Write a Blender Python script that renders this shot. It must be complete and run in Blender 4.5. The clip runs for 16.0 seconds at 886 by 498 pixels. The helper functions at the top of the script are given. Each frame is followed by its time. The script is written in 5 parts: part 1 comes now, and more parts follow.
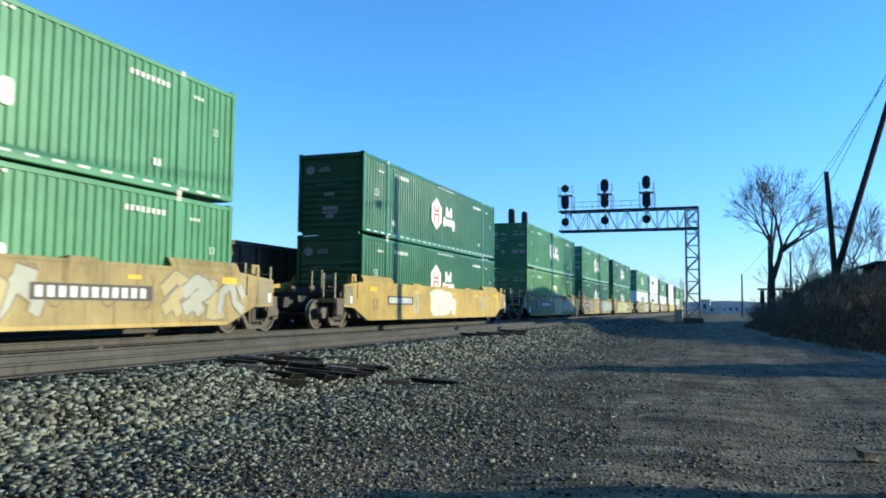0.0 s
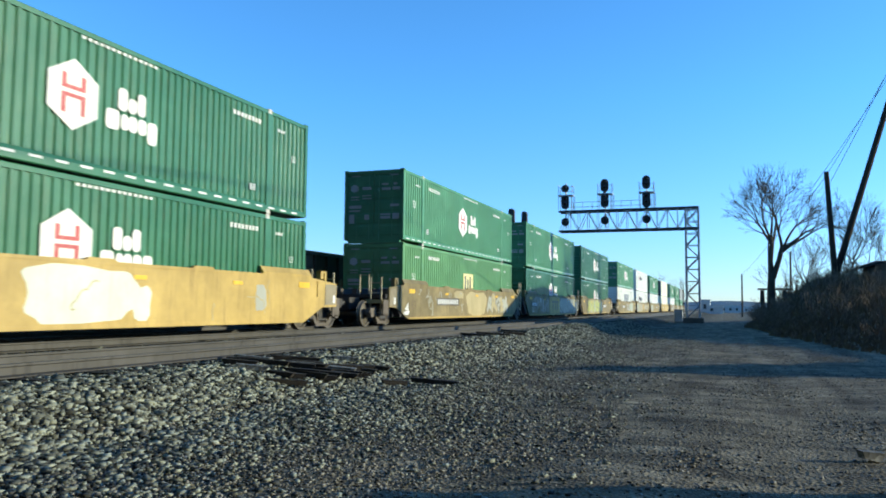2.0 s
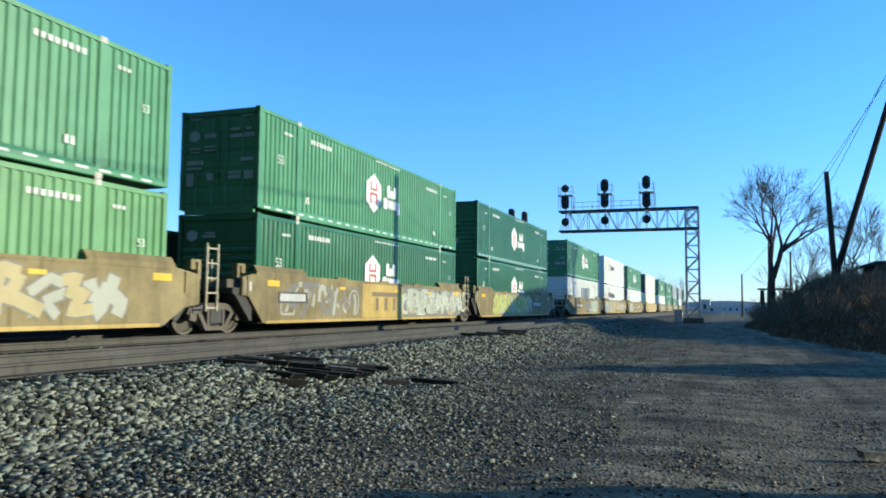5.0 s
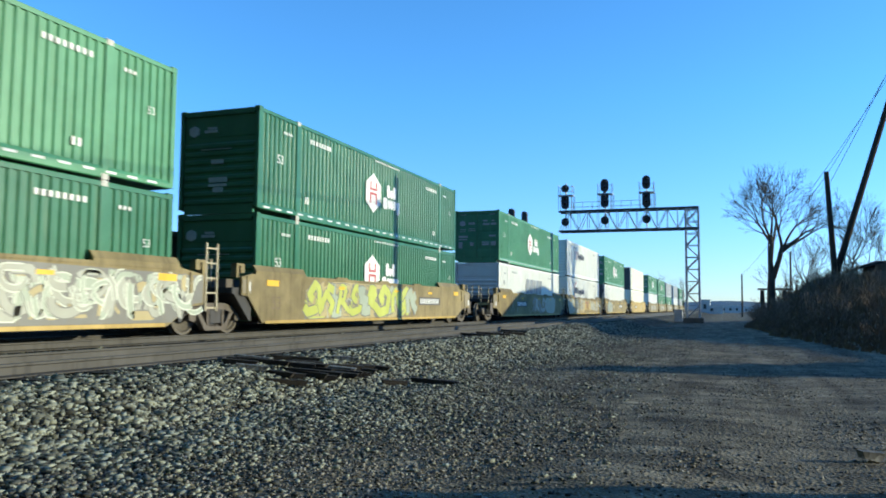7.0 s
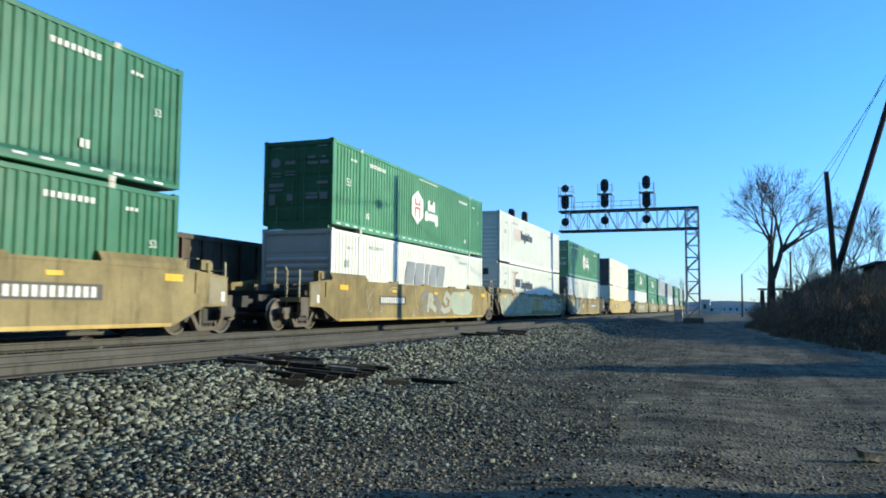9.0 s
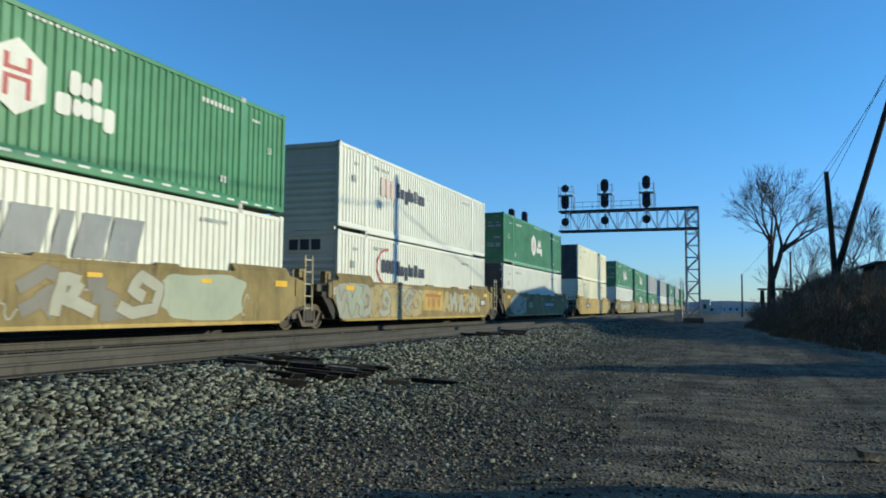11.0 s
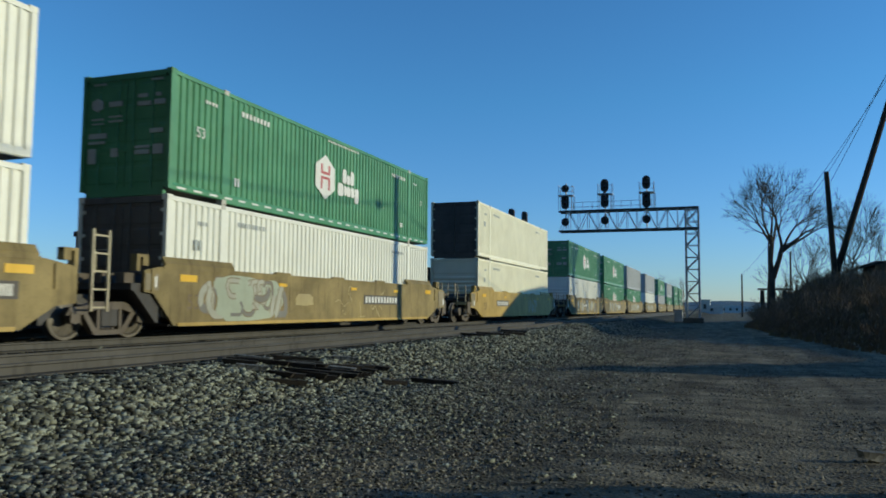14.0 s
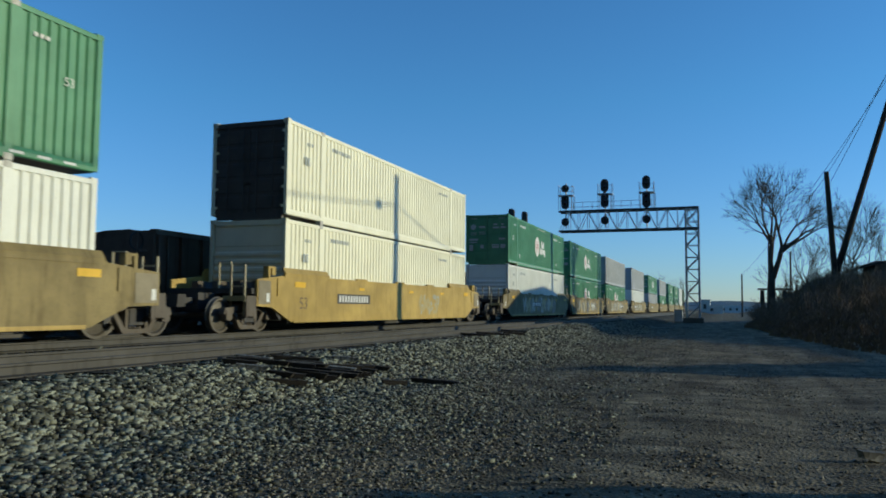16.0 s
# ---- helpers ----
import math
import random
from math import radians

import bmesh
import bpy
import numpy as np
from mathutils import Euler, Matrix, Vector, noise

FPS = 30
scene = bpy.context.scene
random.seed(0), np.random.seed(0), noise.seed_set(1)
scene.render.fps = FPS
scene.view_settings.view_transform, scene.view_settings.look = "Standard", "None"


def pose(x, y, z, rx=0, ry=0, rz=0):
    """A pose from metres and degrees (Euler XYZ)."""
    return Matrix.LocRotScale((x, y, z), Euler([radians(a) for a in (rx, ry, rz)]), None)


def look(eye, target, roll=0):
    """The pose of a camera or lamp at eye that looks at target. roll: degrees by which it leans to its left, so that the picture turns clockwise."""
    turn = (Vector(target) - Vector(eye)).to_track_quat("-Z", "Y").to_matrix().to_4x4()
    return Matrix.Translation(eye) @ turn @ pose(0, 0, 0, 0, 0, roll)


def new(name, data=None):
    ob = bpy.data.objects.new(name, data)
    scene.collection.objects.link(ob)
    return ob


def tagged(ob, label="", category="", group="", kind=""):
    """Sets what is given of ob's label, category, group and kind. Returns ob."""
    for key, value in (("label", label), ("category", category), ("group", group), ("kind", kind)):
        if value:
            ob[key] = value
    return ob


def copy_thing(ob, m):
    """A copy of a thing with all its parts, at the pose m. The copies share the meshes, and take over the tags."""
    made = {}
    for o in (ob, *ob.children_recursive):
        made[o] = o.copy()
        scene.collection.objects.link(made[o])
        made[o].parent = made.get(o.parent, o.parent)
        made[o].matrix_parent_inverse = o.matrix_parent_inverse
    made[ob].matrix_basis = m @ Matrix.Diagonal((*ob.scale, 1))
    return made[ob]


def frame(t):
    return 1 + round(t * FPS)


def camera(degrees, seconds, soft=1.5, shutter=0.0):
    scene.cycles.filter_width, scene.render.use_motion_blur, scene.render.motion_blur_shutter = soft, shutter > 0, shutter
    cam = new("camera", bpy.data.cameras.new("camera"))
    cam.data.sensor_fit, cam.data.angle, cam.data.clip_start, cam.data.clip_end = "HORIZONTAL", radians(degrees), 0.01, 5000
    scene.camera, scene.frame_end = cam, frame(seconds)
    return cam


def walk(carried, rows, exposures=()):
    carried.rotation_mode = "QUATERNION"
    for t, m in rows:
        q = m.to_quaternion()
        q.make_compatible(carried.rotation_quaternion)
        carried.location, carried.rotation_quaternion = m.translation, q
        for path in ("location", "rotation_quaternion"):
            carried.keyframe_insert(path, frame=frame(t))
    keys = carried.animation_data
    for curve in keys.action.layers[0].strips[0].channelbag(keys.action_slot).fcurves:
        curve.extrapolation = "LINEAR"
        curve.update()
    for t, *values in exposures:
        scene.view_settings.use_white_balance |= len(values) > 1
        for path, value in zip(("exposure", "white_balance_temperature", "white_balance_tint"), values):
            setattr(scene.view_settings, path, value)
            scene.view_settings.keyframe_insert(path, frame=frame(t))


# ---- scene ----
# The train's distance run after t seconds; it slows a little
def run(t):
    return 10.0264 * t - 0.0307 * t * t / 2 - 0.0040 * t ** 3 / 6


EYE = 1.35          # camera above the yard
RAIL = 0.62         # rail top
MID = -13.14        # centre line of the train's track

cam = camera(59.73, 16.0, soft=1.8, shutter=0.25)
YAW, PITCH = 0.3530, 0.0750
AIM = (-math.sin(YAW) * math.cos(PITCH) * 50, math.cos(YAW) * math.cos(PITCH) * 50, EYE + math.sin(PITCH) * 50)
STAND = look((0, 0, EYE), AIM, 0.5)
walk(cam, [(0, STAND), (16, STAND)], [(0, 0.05, 7300, 7), (8.5, 0.05, 7300, 7), (11.4, -0.68, 7500, 4), (12.6, -0.83, 7600, 4), (16, -0.86, 7600, 4)])

# ---- light: low winter sun from the far side of the yard, clear sky ----
SUN_AZ, SUN_EL = radians(20), radians(10)
world = bpy.data.worlds.new("sky")
scene.world = world
world.use_nodes = True
wn = world.node_tree.nodes
sky = wn.new("ShaderNodeTexSky")
sky.sky_type, sky.sun_disc = "NISHITA", False
sky.sun_elevation, sky.sun_rotation = SUN_EL, math.pi / 2 - SUN_AZ
sky.air_density, sky.dust_density, sky.ozone_density = 1.0, 0.0, 3.0
tint = wn.new("ShaderNodeMix")
tint.data_type, tint.blend_type, tint.inputs[0].default_value = "RGBA", "MULTIPLY", 1.0
up_z, rise = wn.new("ShaderNodeSeparateXYZ"), wn.new("ShaderNodeMapRange")
hue = wn.new("ShaderNodeMix")
hue.data_type = "RGBA"
hue.inputs[6].default_value, hue.inputs[7].default_value = (1.02, 1.45, 2.80, 1), (0.74, 1.76, 2.78, 1)
rise.inputs[1].default_value, rise.inputs[2].default_value = -0.02, 0.26
world.node_tree.links.new(wn.new("ShaderNodeTexCoord").outputs["Generated"], up_z.inputs[0])
world.node_tree.links.new(up_z.outputs[2], rise.inputs[0])
world.node_tree.links.new(rise.outputs[0], hue.inputs[0])
world.node_tree.links.new(hue.outputs[2], tint.inputs[7])
world.node_tree.links.new(sky.outputs[0], tint.inputs[6])
world.node_tree.links.new(tint.outputs[2], wn["Background"].inputs[0])
wn["Background"].inputs[1].default_value = 0.15
sun = new("sun", bpy.data.lights.new("sun", "SUN"))
sun.data.energy, sun.data.angle, sun.data.color = 5.6, radians(0.5), (0.98, 0.95, 0.75)
sun.matrix_world = look((math.cos(SUN_EL) * math.cos(SUN_AZ) * 90, math.cos(SUN_EL) * math.sin(SUN_AZ) * 90, math.sin(SUN_EL) * 90), (0, 0, 0))


# ---- materials ----
def nodes_of(name):
    m = bpy.data.materials.new(name)
    m.use_nodes = True
    return m, m.node_tree, m.node_tree.nodes["Principled BSDF"]


def coords(nt, scale=(1, 1, 1)):
    tc, mp = nt.nodes.new("ShaderNodeTexCoord"), nt.nodes.new("ShaderNodeMapping")
    mp.inputs["Scale"].default_value = scale
    nt.links.new(tc.outputs["Object"], mp.inputs[0])
    return mp.outputs[0]


def noise_of(nt, vec, scale, detail=4.0, rough=0.6):
    n = nt.nodes.new("ShaderNodeTexNoise")
    n.inputs["Scale"].default_value, n.inputs["Detail"].default_value, n.inputs["Roughness"].default_value = scale, detail, rough
    nt.links.new(vec, n.inputs["Vector"])
    return n.outputs[0]


def ramp(nt, fac, lo, hi, a=(0, 0, 0, 1), b=(1, 1, 1, 1)):
    r = nt.nodes.new("ShaderNodeValToRGB")
    r.color_ramp.elements[0].position, r.color_ramp.elements[1].position = lo, hi
    r.color_ramp.elements[0].color, r.color_ramp.elements[1].color = a, b
    nt.links.new(fac, r.inputs[0])
    return r.outputs[0]


def mixed(nt, fac, a, b, how="MIX"):
    m = nt.nodes.new("ShaderNodeMix")
    m.data_type, m.blend_type = "RGBA", how
    for slot, value in ((0, fac), (6, a), (7, b)):
        if isinstance(value, (int, float)):
            m.inputs[slot].default_value = value
        elif isinstance(value, tuple):
            m.inputs[slot].default_value = (*value[:3], 1)
        else:
            nt.links.new(value, m.inputs[slot])
    return m.outputs[2]


def bumped(nt, bs, height, strength, dist):
    b = nt.nodes.new("ShaderNodeBump")
    b.inputs["Strength"].default_value, b.inputs["Distance"].default_value = strength, dist
    nt.links.new(height, b.inputs["Height"])
    nt.links.new(b.outputs[0], bs.inputs["Normal"])


def paint(name, col, dirt=(0.10, 0.07, 0.045), amount=0.35, rough=0.45, fade=0.12, metal=0.0, streak=True):
    """Weathered paint: faded patches, vertical grime streaks, fine relief."""
    m, nt, bs = nodes_of(name)
    big = ramp(nt, noise_of(nt, coords(nt), 0.9, 5), 0.35, 0.7)
    pale = tuple(min(1, c * (1 + fade) + 0.02) for c in col)
    c = mixed(nt, big, tuple(v * (1 - fade) for v in col), pale)
    st = ramp(nt, noise_of(nt, coords(nt, (1, 5, 0.45) if streak else (1, 1, 1)), 1.6, 6, 0.65), 0.52, 0.78)
    fine = ramp(nt, noise_of(nt, coords(nt), 14, 5, 0.7), 0.56, 0.72)
    f = nt.nodes.new("ShaderNodeMath")
    f.operation, f.inputs[1].default_value = "MULTIPLY", amount
    nt.links.new(st, f.inputs[0])
    c = mixed(nt, f.outputs[0], c, dirt)
    g = nt.nodes.new("ShaderNodeMath")
    g.operation, g.inputs[1].default_value = "MULTIPLY", amount * 0.6
    nt.links.new(fine, g.inputs[0])
    c = mixed(nt, g.outputs[0], c, dirt)
    nt.links.new(c, bs.inputs["Base Color"])
    nt.links.new(ramp(nt, st, 0, 1, (rough,) * 3 + (1,), (min(1, rough + 0.3),) * 3 + (1,)), bs.inputs["Roughness"])
    bs.inputs["Metallic"].default_value = metal
    bumped(nt, bs, noise_of(nt, coords(nt), 9, 4), 0.25, 0.01)
    return m


def grainy(name, a, b, scale, rough=0.9, scale2=1.5, a2=0.5, bump=0.6, dist=0.02, cells=True):
    """Loose mineral or earthy surface: grains of two colours and large patches."""
    m, nt, bs = nodes_of(name)
    vec = coords(nt)
    if cells:
        v = nt.nodes.new("ShaderNodeTexVoronoi")
        v.inputs["Scale"].default_value = scale
        nt.links.new(vec, v.inputs["Vector"])
        sep = nt.nodes.new("ShaderNodeSeparateColor")
        nt.links.new(v.outputs["Color"], sep.inputs[0])
        grain, height = sep.outputs[0], v.outputs["Distance"]
    else:
        grain = height = noise_of(nt, vec, scale, 6, 0.7)
    c = mixed(nt, ramp(nt, grain, 0.15, 0.95), a, b)
    patch = ramp(nt, noise_of(nt, vec, scale2, 5), 0.38, 0.66, (a2,) * 3 + (1,), (1,) * 4)
    c = mixed(nt, 1.0, c, patch, "MULTIPLY")
    nt.links.new(c, bs.inputs["Base Color"])
    bs.inputs["Roughness"].default_value = rough
    bs.inputs["Specular IOR Level"].default_value = 0.25
    bumped(nt, bs, height, bump, dist)
    return m


GREEN = paint("container_green", (0.021, 0.146, 0.070), (0.02, 0.06, 0.035), 0.40, 0.30)
GREEN_OLD = paint("container_green_faded", (0.050, 0.243, 0.116), (0.05, 0.12, 0.06), 0.40, 0.40)
GREEN_LIGHT = paint("container_green_pale", (0.085, 0.272, 0.108), (0.06, 0.13, 0.06), 0.4, 0.45)
WHITE = paint("container_white", (0.73, 0.75, 0.69), (0.36, 0.34, 0.28), 0.35, 0.40, 0.04)
STICKER = paint("pale_yellow_sticker", (0.66, 0.61, 0.29), (0.45, 0.40, 0.2), 0.3, 0.5)
CREAM = paint("container_cream", (0.85, 0.83, 0.65), (0.45, 0.42, 0.30), 0.28, 0.45, 0.05)
GREY = paint("container_grey", (0.38, 0.40, 0.40), (0.18, 0.16, 0.14), 0.35, 0.45, 0.06)
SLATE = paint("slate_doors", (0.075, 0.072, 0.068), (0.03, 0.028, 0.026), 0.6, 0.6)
CASTING = paint("casting_steel", (0.50, 0.50, 0.46), (0.15, 0.10, 0.07), 0.6, 0.6)
DARK = paint("dark_steel", (0.022, 0.022, 0.024), (0.06, 0.045, 0.03), 0.6, 0.6)
MARK = paint("white_marking", (0.66, 0.67, 0.65), (0.30, 0.33, 0.29), 0.5, 0.5, 0.04)
# worn grey marks; on the near ends also white with shade painted in
MARK_DIM = paint("worn_and_shaded_marking", (0.36, 0.40, 0.40), (0.08, 0.10, 0.10), 0.6, 0.6)
SLATE_MARK = paint("slate_marking", (0.20, 0.22, 0.24), (0.4, 0.4, 0.4), 0.5)
NAVY = paint("navy_marking", (0.016, 0.024, 0.055), (0.05, 0.05, 0.06), 0.2, 0.5)
RED = paint("red_marking", (0.42, 0.045, 0.05), (0.5, 0.45, 0.43), 0.4, 0.5)
PINK = paint("faded_red_marking", (0.60, 0.47, 0.43), (0.68, 0.66, 0.62), 0.6, 0.5)
YELLOW = paint("car_yellow", (0.42, 0.285, 0.070), (0.17, 0.115, 0.05), 0.6, 0.5, 0.2)
DULL = paint("car_dull_yellow", (0.29, 0.217, 0.083), (0.11, 0.08, 0.045), 0.9, 0.6, 0.3)
TAN = paint("car_tan", (0.205, 0.158, 0.062), (0.075, 0.056, 0.036), 0.95, 0.65, 0.3)
BROWN = paint("car_brown", (0.21, 0.157, 0.053), (0.08, 0.058, 0.035), 0.95, 0.65, 0.3)
PLATE = paint("number_panel", (0.055, 0.052, 0.05), (0.16, 0.11, 0.06), 0.4, 0.6)
TAPE = paint("yellow_tape", (0.72, 0.42, 0.02), (0.4, 0.25, 0.06), 0.3, 0.5)
LADDER = paint("ladder_paint", (0.40, 0.36, 0.25), (0.2, 0.15, 0.1), 0.6, 0.6)
ENDPLATE = paint("end_plate_paint", (0.22, 0.185, 0.115), (0.10, 0.08, 0.05), 0.7, 0.6, 0.25)
TRUCK = paint("truck_steel", (0.095, 0.078, 0.06), (0.045, 0.036, 0.03), 0.7, 0.75)
WHEEL = paint("wheel_steel", (0.095, 0.085, 0.07), (0.05, 0.04, 0.03), 0.7, 0.5, metal=0.3)
RAILSTEEL = paint("rail_steel", (0.033, 0.031, 0.027), (0.018, 0.017, 0.014), 0.6, 0.6)
GALV = paint("galvanised_steel", (0.40, 0.42, 0.44), (0.2, 0.18, 0.16), 0.35, 0.5, metal=0.4)
SIGNAL = paint("signal_black", (0.014, 0.014, 0.016), (0.03, 0.03, 0.03), 0.3, 0.55)
TIMBER = grainy("creosoted_timber", (0.020, 0.018, 0.016), (0.062, 0.054, 0.046), 30, 0.85, 3, 0.6, 0.4, 0.01, False)
POLEWOOD = grainy("pole_timber", (0.03, 0.023, 0.018), (0.075, 0.055, 0.04), 25, 0.9, 2, 0.6, 0.5, 0.01, False)
BARK = grainy("bark", (0.055, 0.042, 0.033), (0.14, 0.11, 0.085), 18, 0.95, 2, 0.7, 0.6, 0.02, False)
STONE = grainy("ballast_stone", (0.12, 0.125, 0.12), (0.40, 0.41, 0.39), 16, 0.9, 2.5, 0.55, 0.5, 0.01)
WEED = grainy("dry_weed", (0.16, 0.110, 0.062), (0.36, 0.26, 0.15), 3, 0.95, 0.6, 0.6, 0.2, 0.01, False)
TWIG = grainy("bare_twig", (0.13, 0.095, 0.068), (0.27, 0.20, 0.145), 6, 0.95, 1, 0.7, 0.2, 0.01, False)
CONCRETE = grainy("concrete", (0.28, 0.27, 0.25), (0.42, 0.41, 0.38), 20, 0.9, 1, 0.7, 0.3, 0.01, False)
RUSTY = paint("rusty_freight_brown", (0.10, 0.072, 0.055), (0.04, 0.033, 0.028), 0.8, 0.7)
CLADDING = paint("shed_cladding", (0.16, 0.15, 0.15), (0.08, 0.06, 0.05), 0.5, 0.6)
# very dark, so the added block behind the camera bounces little light
BLOCKER_DARK = grainy("sky_blocker_dark", (0.035, 0.028, 0.024), (0.055, 0.042, 0.036), 9, 0.9, 0.7, 0.7, 0.3, 0.01)
# distance haze is painted into this cladding colour, pale and bluish
HAZY = paint("haze_tinted_cladding", (0.36, 0.42, 0.44), (0.24, 0.28, 0.30), 0.4, 0.8)
HILL = grainy("far_hill", (0.10, 0.165, 0.19), (0.14, 0.21, 0.23), 0.01, 1.0, 0.002, 0.8, 0.0, 0.01, False)


G_PALE = paint("spray_pale", (0.33, 0.34, 0.285), (0.4, 0.36, 0.25), 0.35)
G_CREAM = paint("spray_cream", (0.38, 0.31, 0.15), (0.24, 0.18, 0.08), 0.35)
G_LIME = paint("spray_lime", (0.42, 0.46, 0.09), (0.28, 0.26, 0.08), 0.35)
G_WHITE = paint("spray_white", (0.56, 0.60, 0.50), (0.42, 0.42, 0.30), 0.4)
G_GREY = paint("spray_grey", (0.15, 0.15, 0.135), (0.22, 0.17, 0.08), 0.35)
G_BROWN = paint("spray_brown", (0.16, 0.115, 0.06), (0.3, 0.2, 0.09), 0.35)
G_RUST = paint("spray_rust", (0.36, 0.13, 0.04), (0.4, 0.25, 0.1), 0.3)
G_TEAL = paint("spray_mint", (0.32, 0.37, 0.29), (0.26, 0.25, 0.17), 0.35)


def ground_material():
    m, nt, bs = nodes_of("yard_gravel")
    vec = coords(nt)
    sep = nt.nodes.new("ShaderNodeSeparateXYZ")
    nt.links.new(vec, sep.inputs[0])
    v = nt.nodes.new("ShaderNodeTexVoronoi")
    v.inputs["Scale"].default_value = 26
    nt.links.new(vec, v.inputs["Vector"])
    sc = nt.nodes.new("ShaderNodeSeparateColor")
    nt.links.new(v.outputs["Color"], sc.inputs[0])
    grit = ramp(nt, sc.outputs[0], 0.1, 1.0)
    stone = mixed(nt, grit, (0.026, 0.026, 0.021), (0.19, 0.185, 0.145))
    dirt = mixed(nt, ramp(nt, noise_of(nt, vec, 22, 6, 0.75), 0.3, 0.7), (0.105, 0.092, 0.064), (0.43, 0.37, 0.25))
    edge = nt.nodes.new("ShaderNodeMath")
    edge.operation = "ADD"
    wob = nt.nodes.new("ShaderNodeMath")
    wob.operation, wob.inputs[1].default_value = "MULTIPLY", 4.5
    nt.links.new(noise_of(nt, vec, 0.5, 5, 0.65), wob.inputs[0])
    nt.links.new(sep.outputs[0], edge.inputs[0])
    nt.links.new(wob.outputs[0], edge.inputs[1])
    rmp = nt.nodes.new("ShaderNodeMapRange")
    rmp.inputs[1].default_value, rmp.inputs[2].default_value = -3.2, 0.8
    nt.links.new(edge.outputs[0], rmp.inputs[0])
    c = mixed(nt, rmp.outputs[0], stone, dirt)
    big = ramp(nt, noise_of(nt, vec, 0.6, 7, 0.68), 0.36, 0.62, (0.42, 0.42, 0.42, 1), (1, 1, 1, 1))
    c = mixed(nt, 1.0, c, big, "MULTIPLY")
    ruts = ramp(nt, noise_of(nt, coords(nt, (1.6, 0.10, 1)), 1.0, 5, 0.6), 0.38, 0.60, (0.55, 0.55, 0.55, 1), (1, 1, 1, 1))
    c = mixed(nt, 1.0, c, ruts, "MULTIPLY")
    # darker streaks at random, drawn out across the road
    cross_streaks = ramp(nt, noise_of(nt, coords(nt, (0.5, 1.5, 1)), 1.6, 8, 0.72), 0.40, 0.56, (0.45, 0.45, 0.46, 1), (1, 1, 1, 1))
    c = mixed(nt, 1.0, c, cross_streaks, "MULTIPLY")
    c = mixed(nt, 1.0, c, (1.18, 1.18, 1.18), "MULTIPLY")
    nt.links.new(c, bs.inputs["Base Color"])
    bs.inputs["Roughness"].default_value = 0.95
    bs.inputs["Specular IOR Level"].default_value = 0.2
    bumped(nt, bs, v.outputs["Distance"], 0.8, 0.03)
    return m


GROUND = ground_material()


# ---- mesh making ----
class Solid:
    """Collects verts and faces of one part."""

    def __init__(self):
        self.v, self.f = [], []

    def add(self, verts, faces):
        n = len(self.v)
        self.v += [tuple(p) for p in verts]
        self.f += [tuple(i + n for i in f) for f in faces]
        return self

    def box(self, x0, x1, y0, y1, z0, z1):
        return self.add([(x, y, z) for x in (x0, x1) for y in (y0, y1) for z in (z0, z1)],
                        [(0, 1, 3, 2), (4, 6, 7, 5), (0, 4, 5, 1), (2, 3, 7, 6), (0, 2, 6, 4), (1, 5, 7, 3)])

    def prism(self, poly, axis, a, b):
        """poly of two coordinates, pushed along axis (0: poly is y, z; 1: x, z; 2: x, y)."""
        def put(p, w):
            q = list(p)
            q.insert(axis, w)
            return q
        n = len(poly)
        faces = [tuple(range(n)), tuple(range(2 * n - 1, n - 1, -1))]
        faces += [(i, n + i, n + (i + 1) % n, (i + 1) % n) for i in range(n)]
        return self.add([put(p, a) for p in poly] + [put(p, b) for p in poly], faces)

    def tube(self, p, q, r, r2=None, n=6, caps=True):
        p, q = Vector(p), Vector(q)
        d = (q - p).normalized()
        u = d.orthogonal().normalized()
        w = d.cross(u)
        r2 = r if r2 is None else r2
        vs = []
        for c, rr in ((p, r), (q, r2)):
            vs += [c + (u * math.cos(2 * math.pi * i / n) + w * math.sin(2 * math.pi * i / n)) * rr for i in range(n)]
        fs = [(i, (i + 1) % n, n + (i + 1) % n, n + i) for i in range(n)]
        if caps:
            fs += [tuple(range(n - 1, -1, -1)), tuple(range(n, 2 * n))]
        return self.add(vs, fs)

    def path(self, pts, r, n=6):
        """A bent rod through the points, one closed skin."""
        pts = [Vector(p) for p in pts]
        vs, fs, u = [], [], None
        for k, p in enumerate(pts):
            d = (pts[min(k + 1, len(pts) - 1)] - pts[max(k - 1, 0)]).normalized()
            u = d.orthogonal().normalized() if u is None else (u - d * u.dot(d)).normalized()
            w = d.cross(u)
            vs += [p + (u * math.cos(2 * math.pi * i / n) + w * math.sin(2 * math.pi * i / n)) * r for i in range(n)]
            if k:
                a = (k - 1) * n
                fs += [(a + i, a + (i + 1) % n, a + n + (i + 1) % n, a + n + i) for i in range(n)]
        m = (len(pts) - 1) * n
        return self.add(vs, fs + [tuple(range(n - 1, -1, -1)), tuple(range(m, m + n))])

    def ring(self, c, profile, n=24):
        """Turned about the x axis through c; profile of (x, radius)."""
        vs, fs, m = [], [], len(profile)
        for i in range(n):
            a = 2 * math.pi * i / n
            vs += [(c[0] + x, c[1] + r * math.cos(a), c[2] + r * math.sin(a)) for x, r in profile]
        for i in range(n):
            for j in range(m - 1):
                fs.append((i * m + j, i * m + j + 1, (i + 1) % n * m + j + 1, (i + 1) % n * m + j))
        return self.add(vs, fs)

    def mesh(self, name, mat, smooth=False):
        me = bpy.data.meshes.new(name)
        me.from_pydata(self.v, [], self.f)
        bm = bmesh.new()
        bm.from_mesh(me)
        bmesh.ops.recalc_face_normals(bm, faces=bm.faces)
        bm.to_mesh(me)
        bm.free()
        me.materials.append(mat)
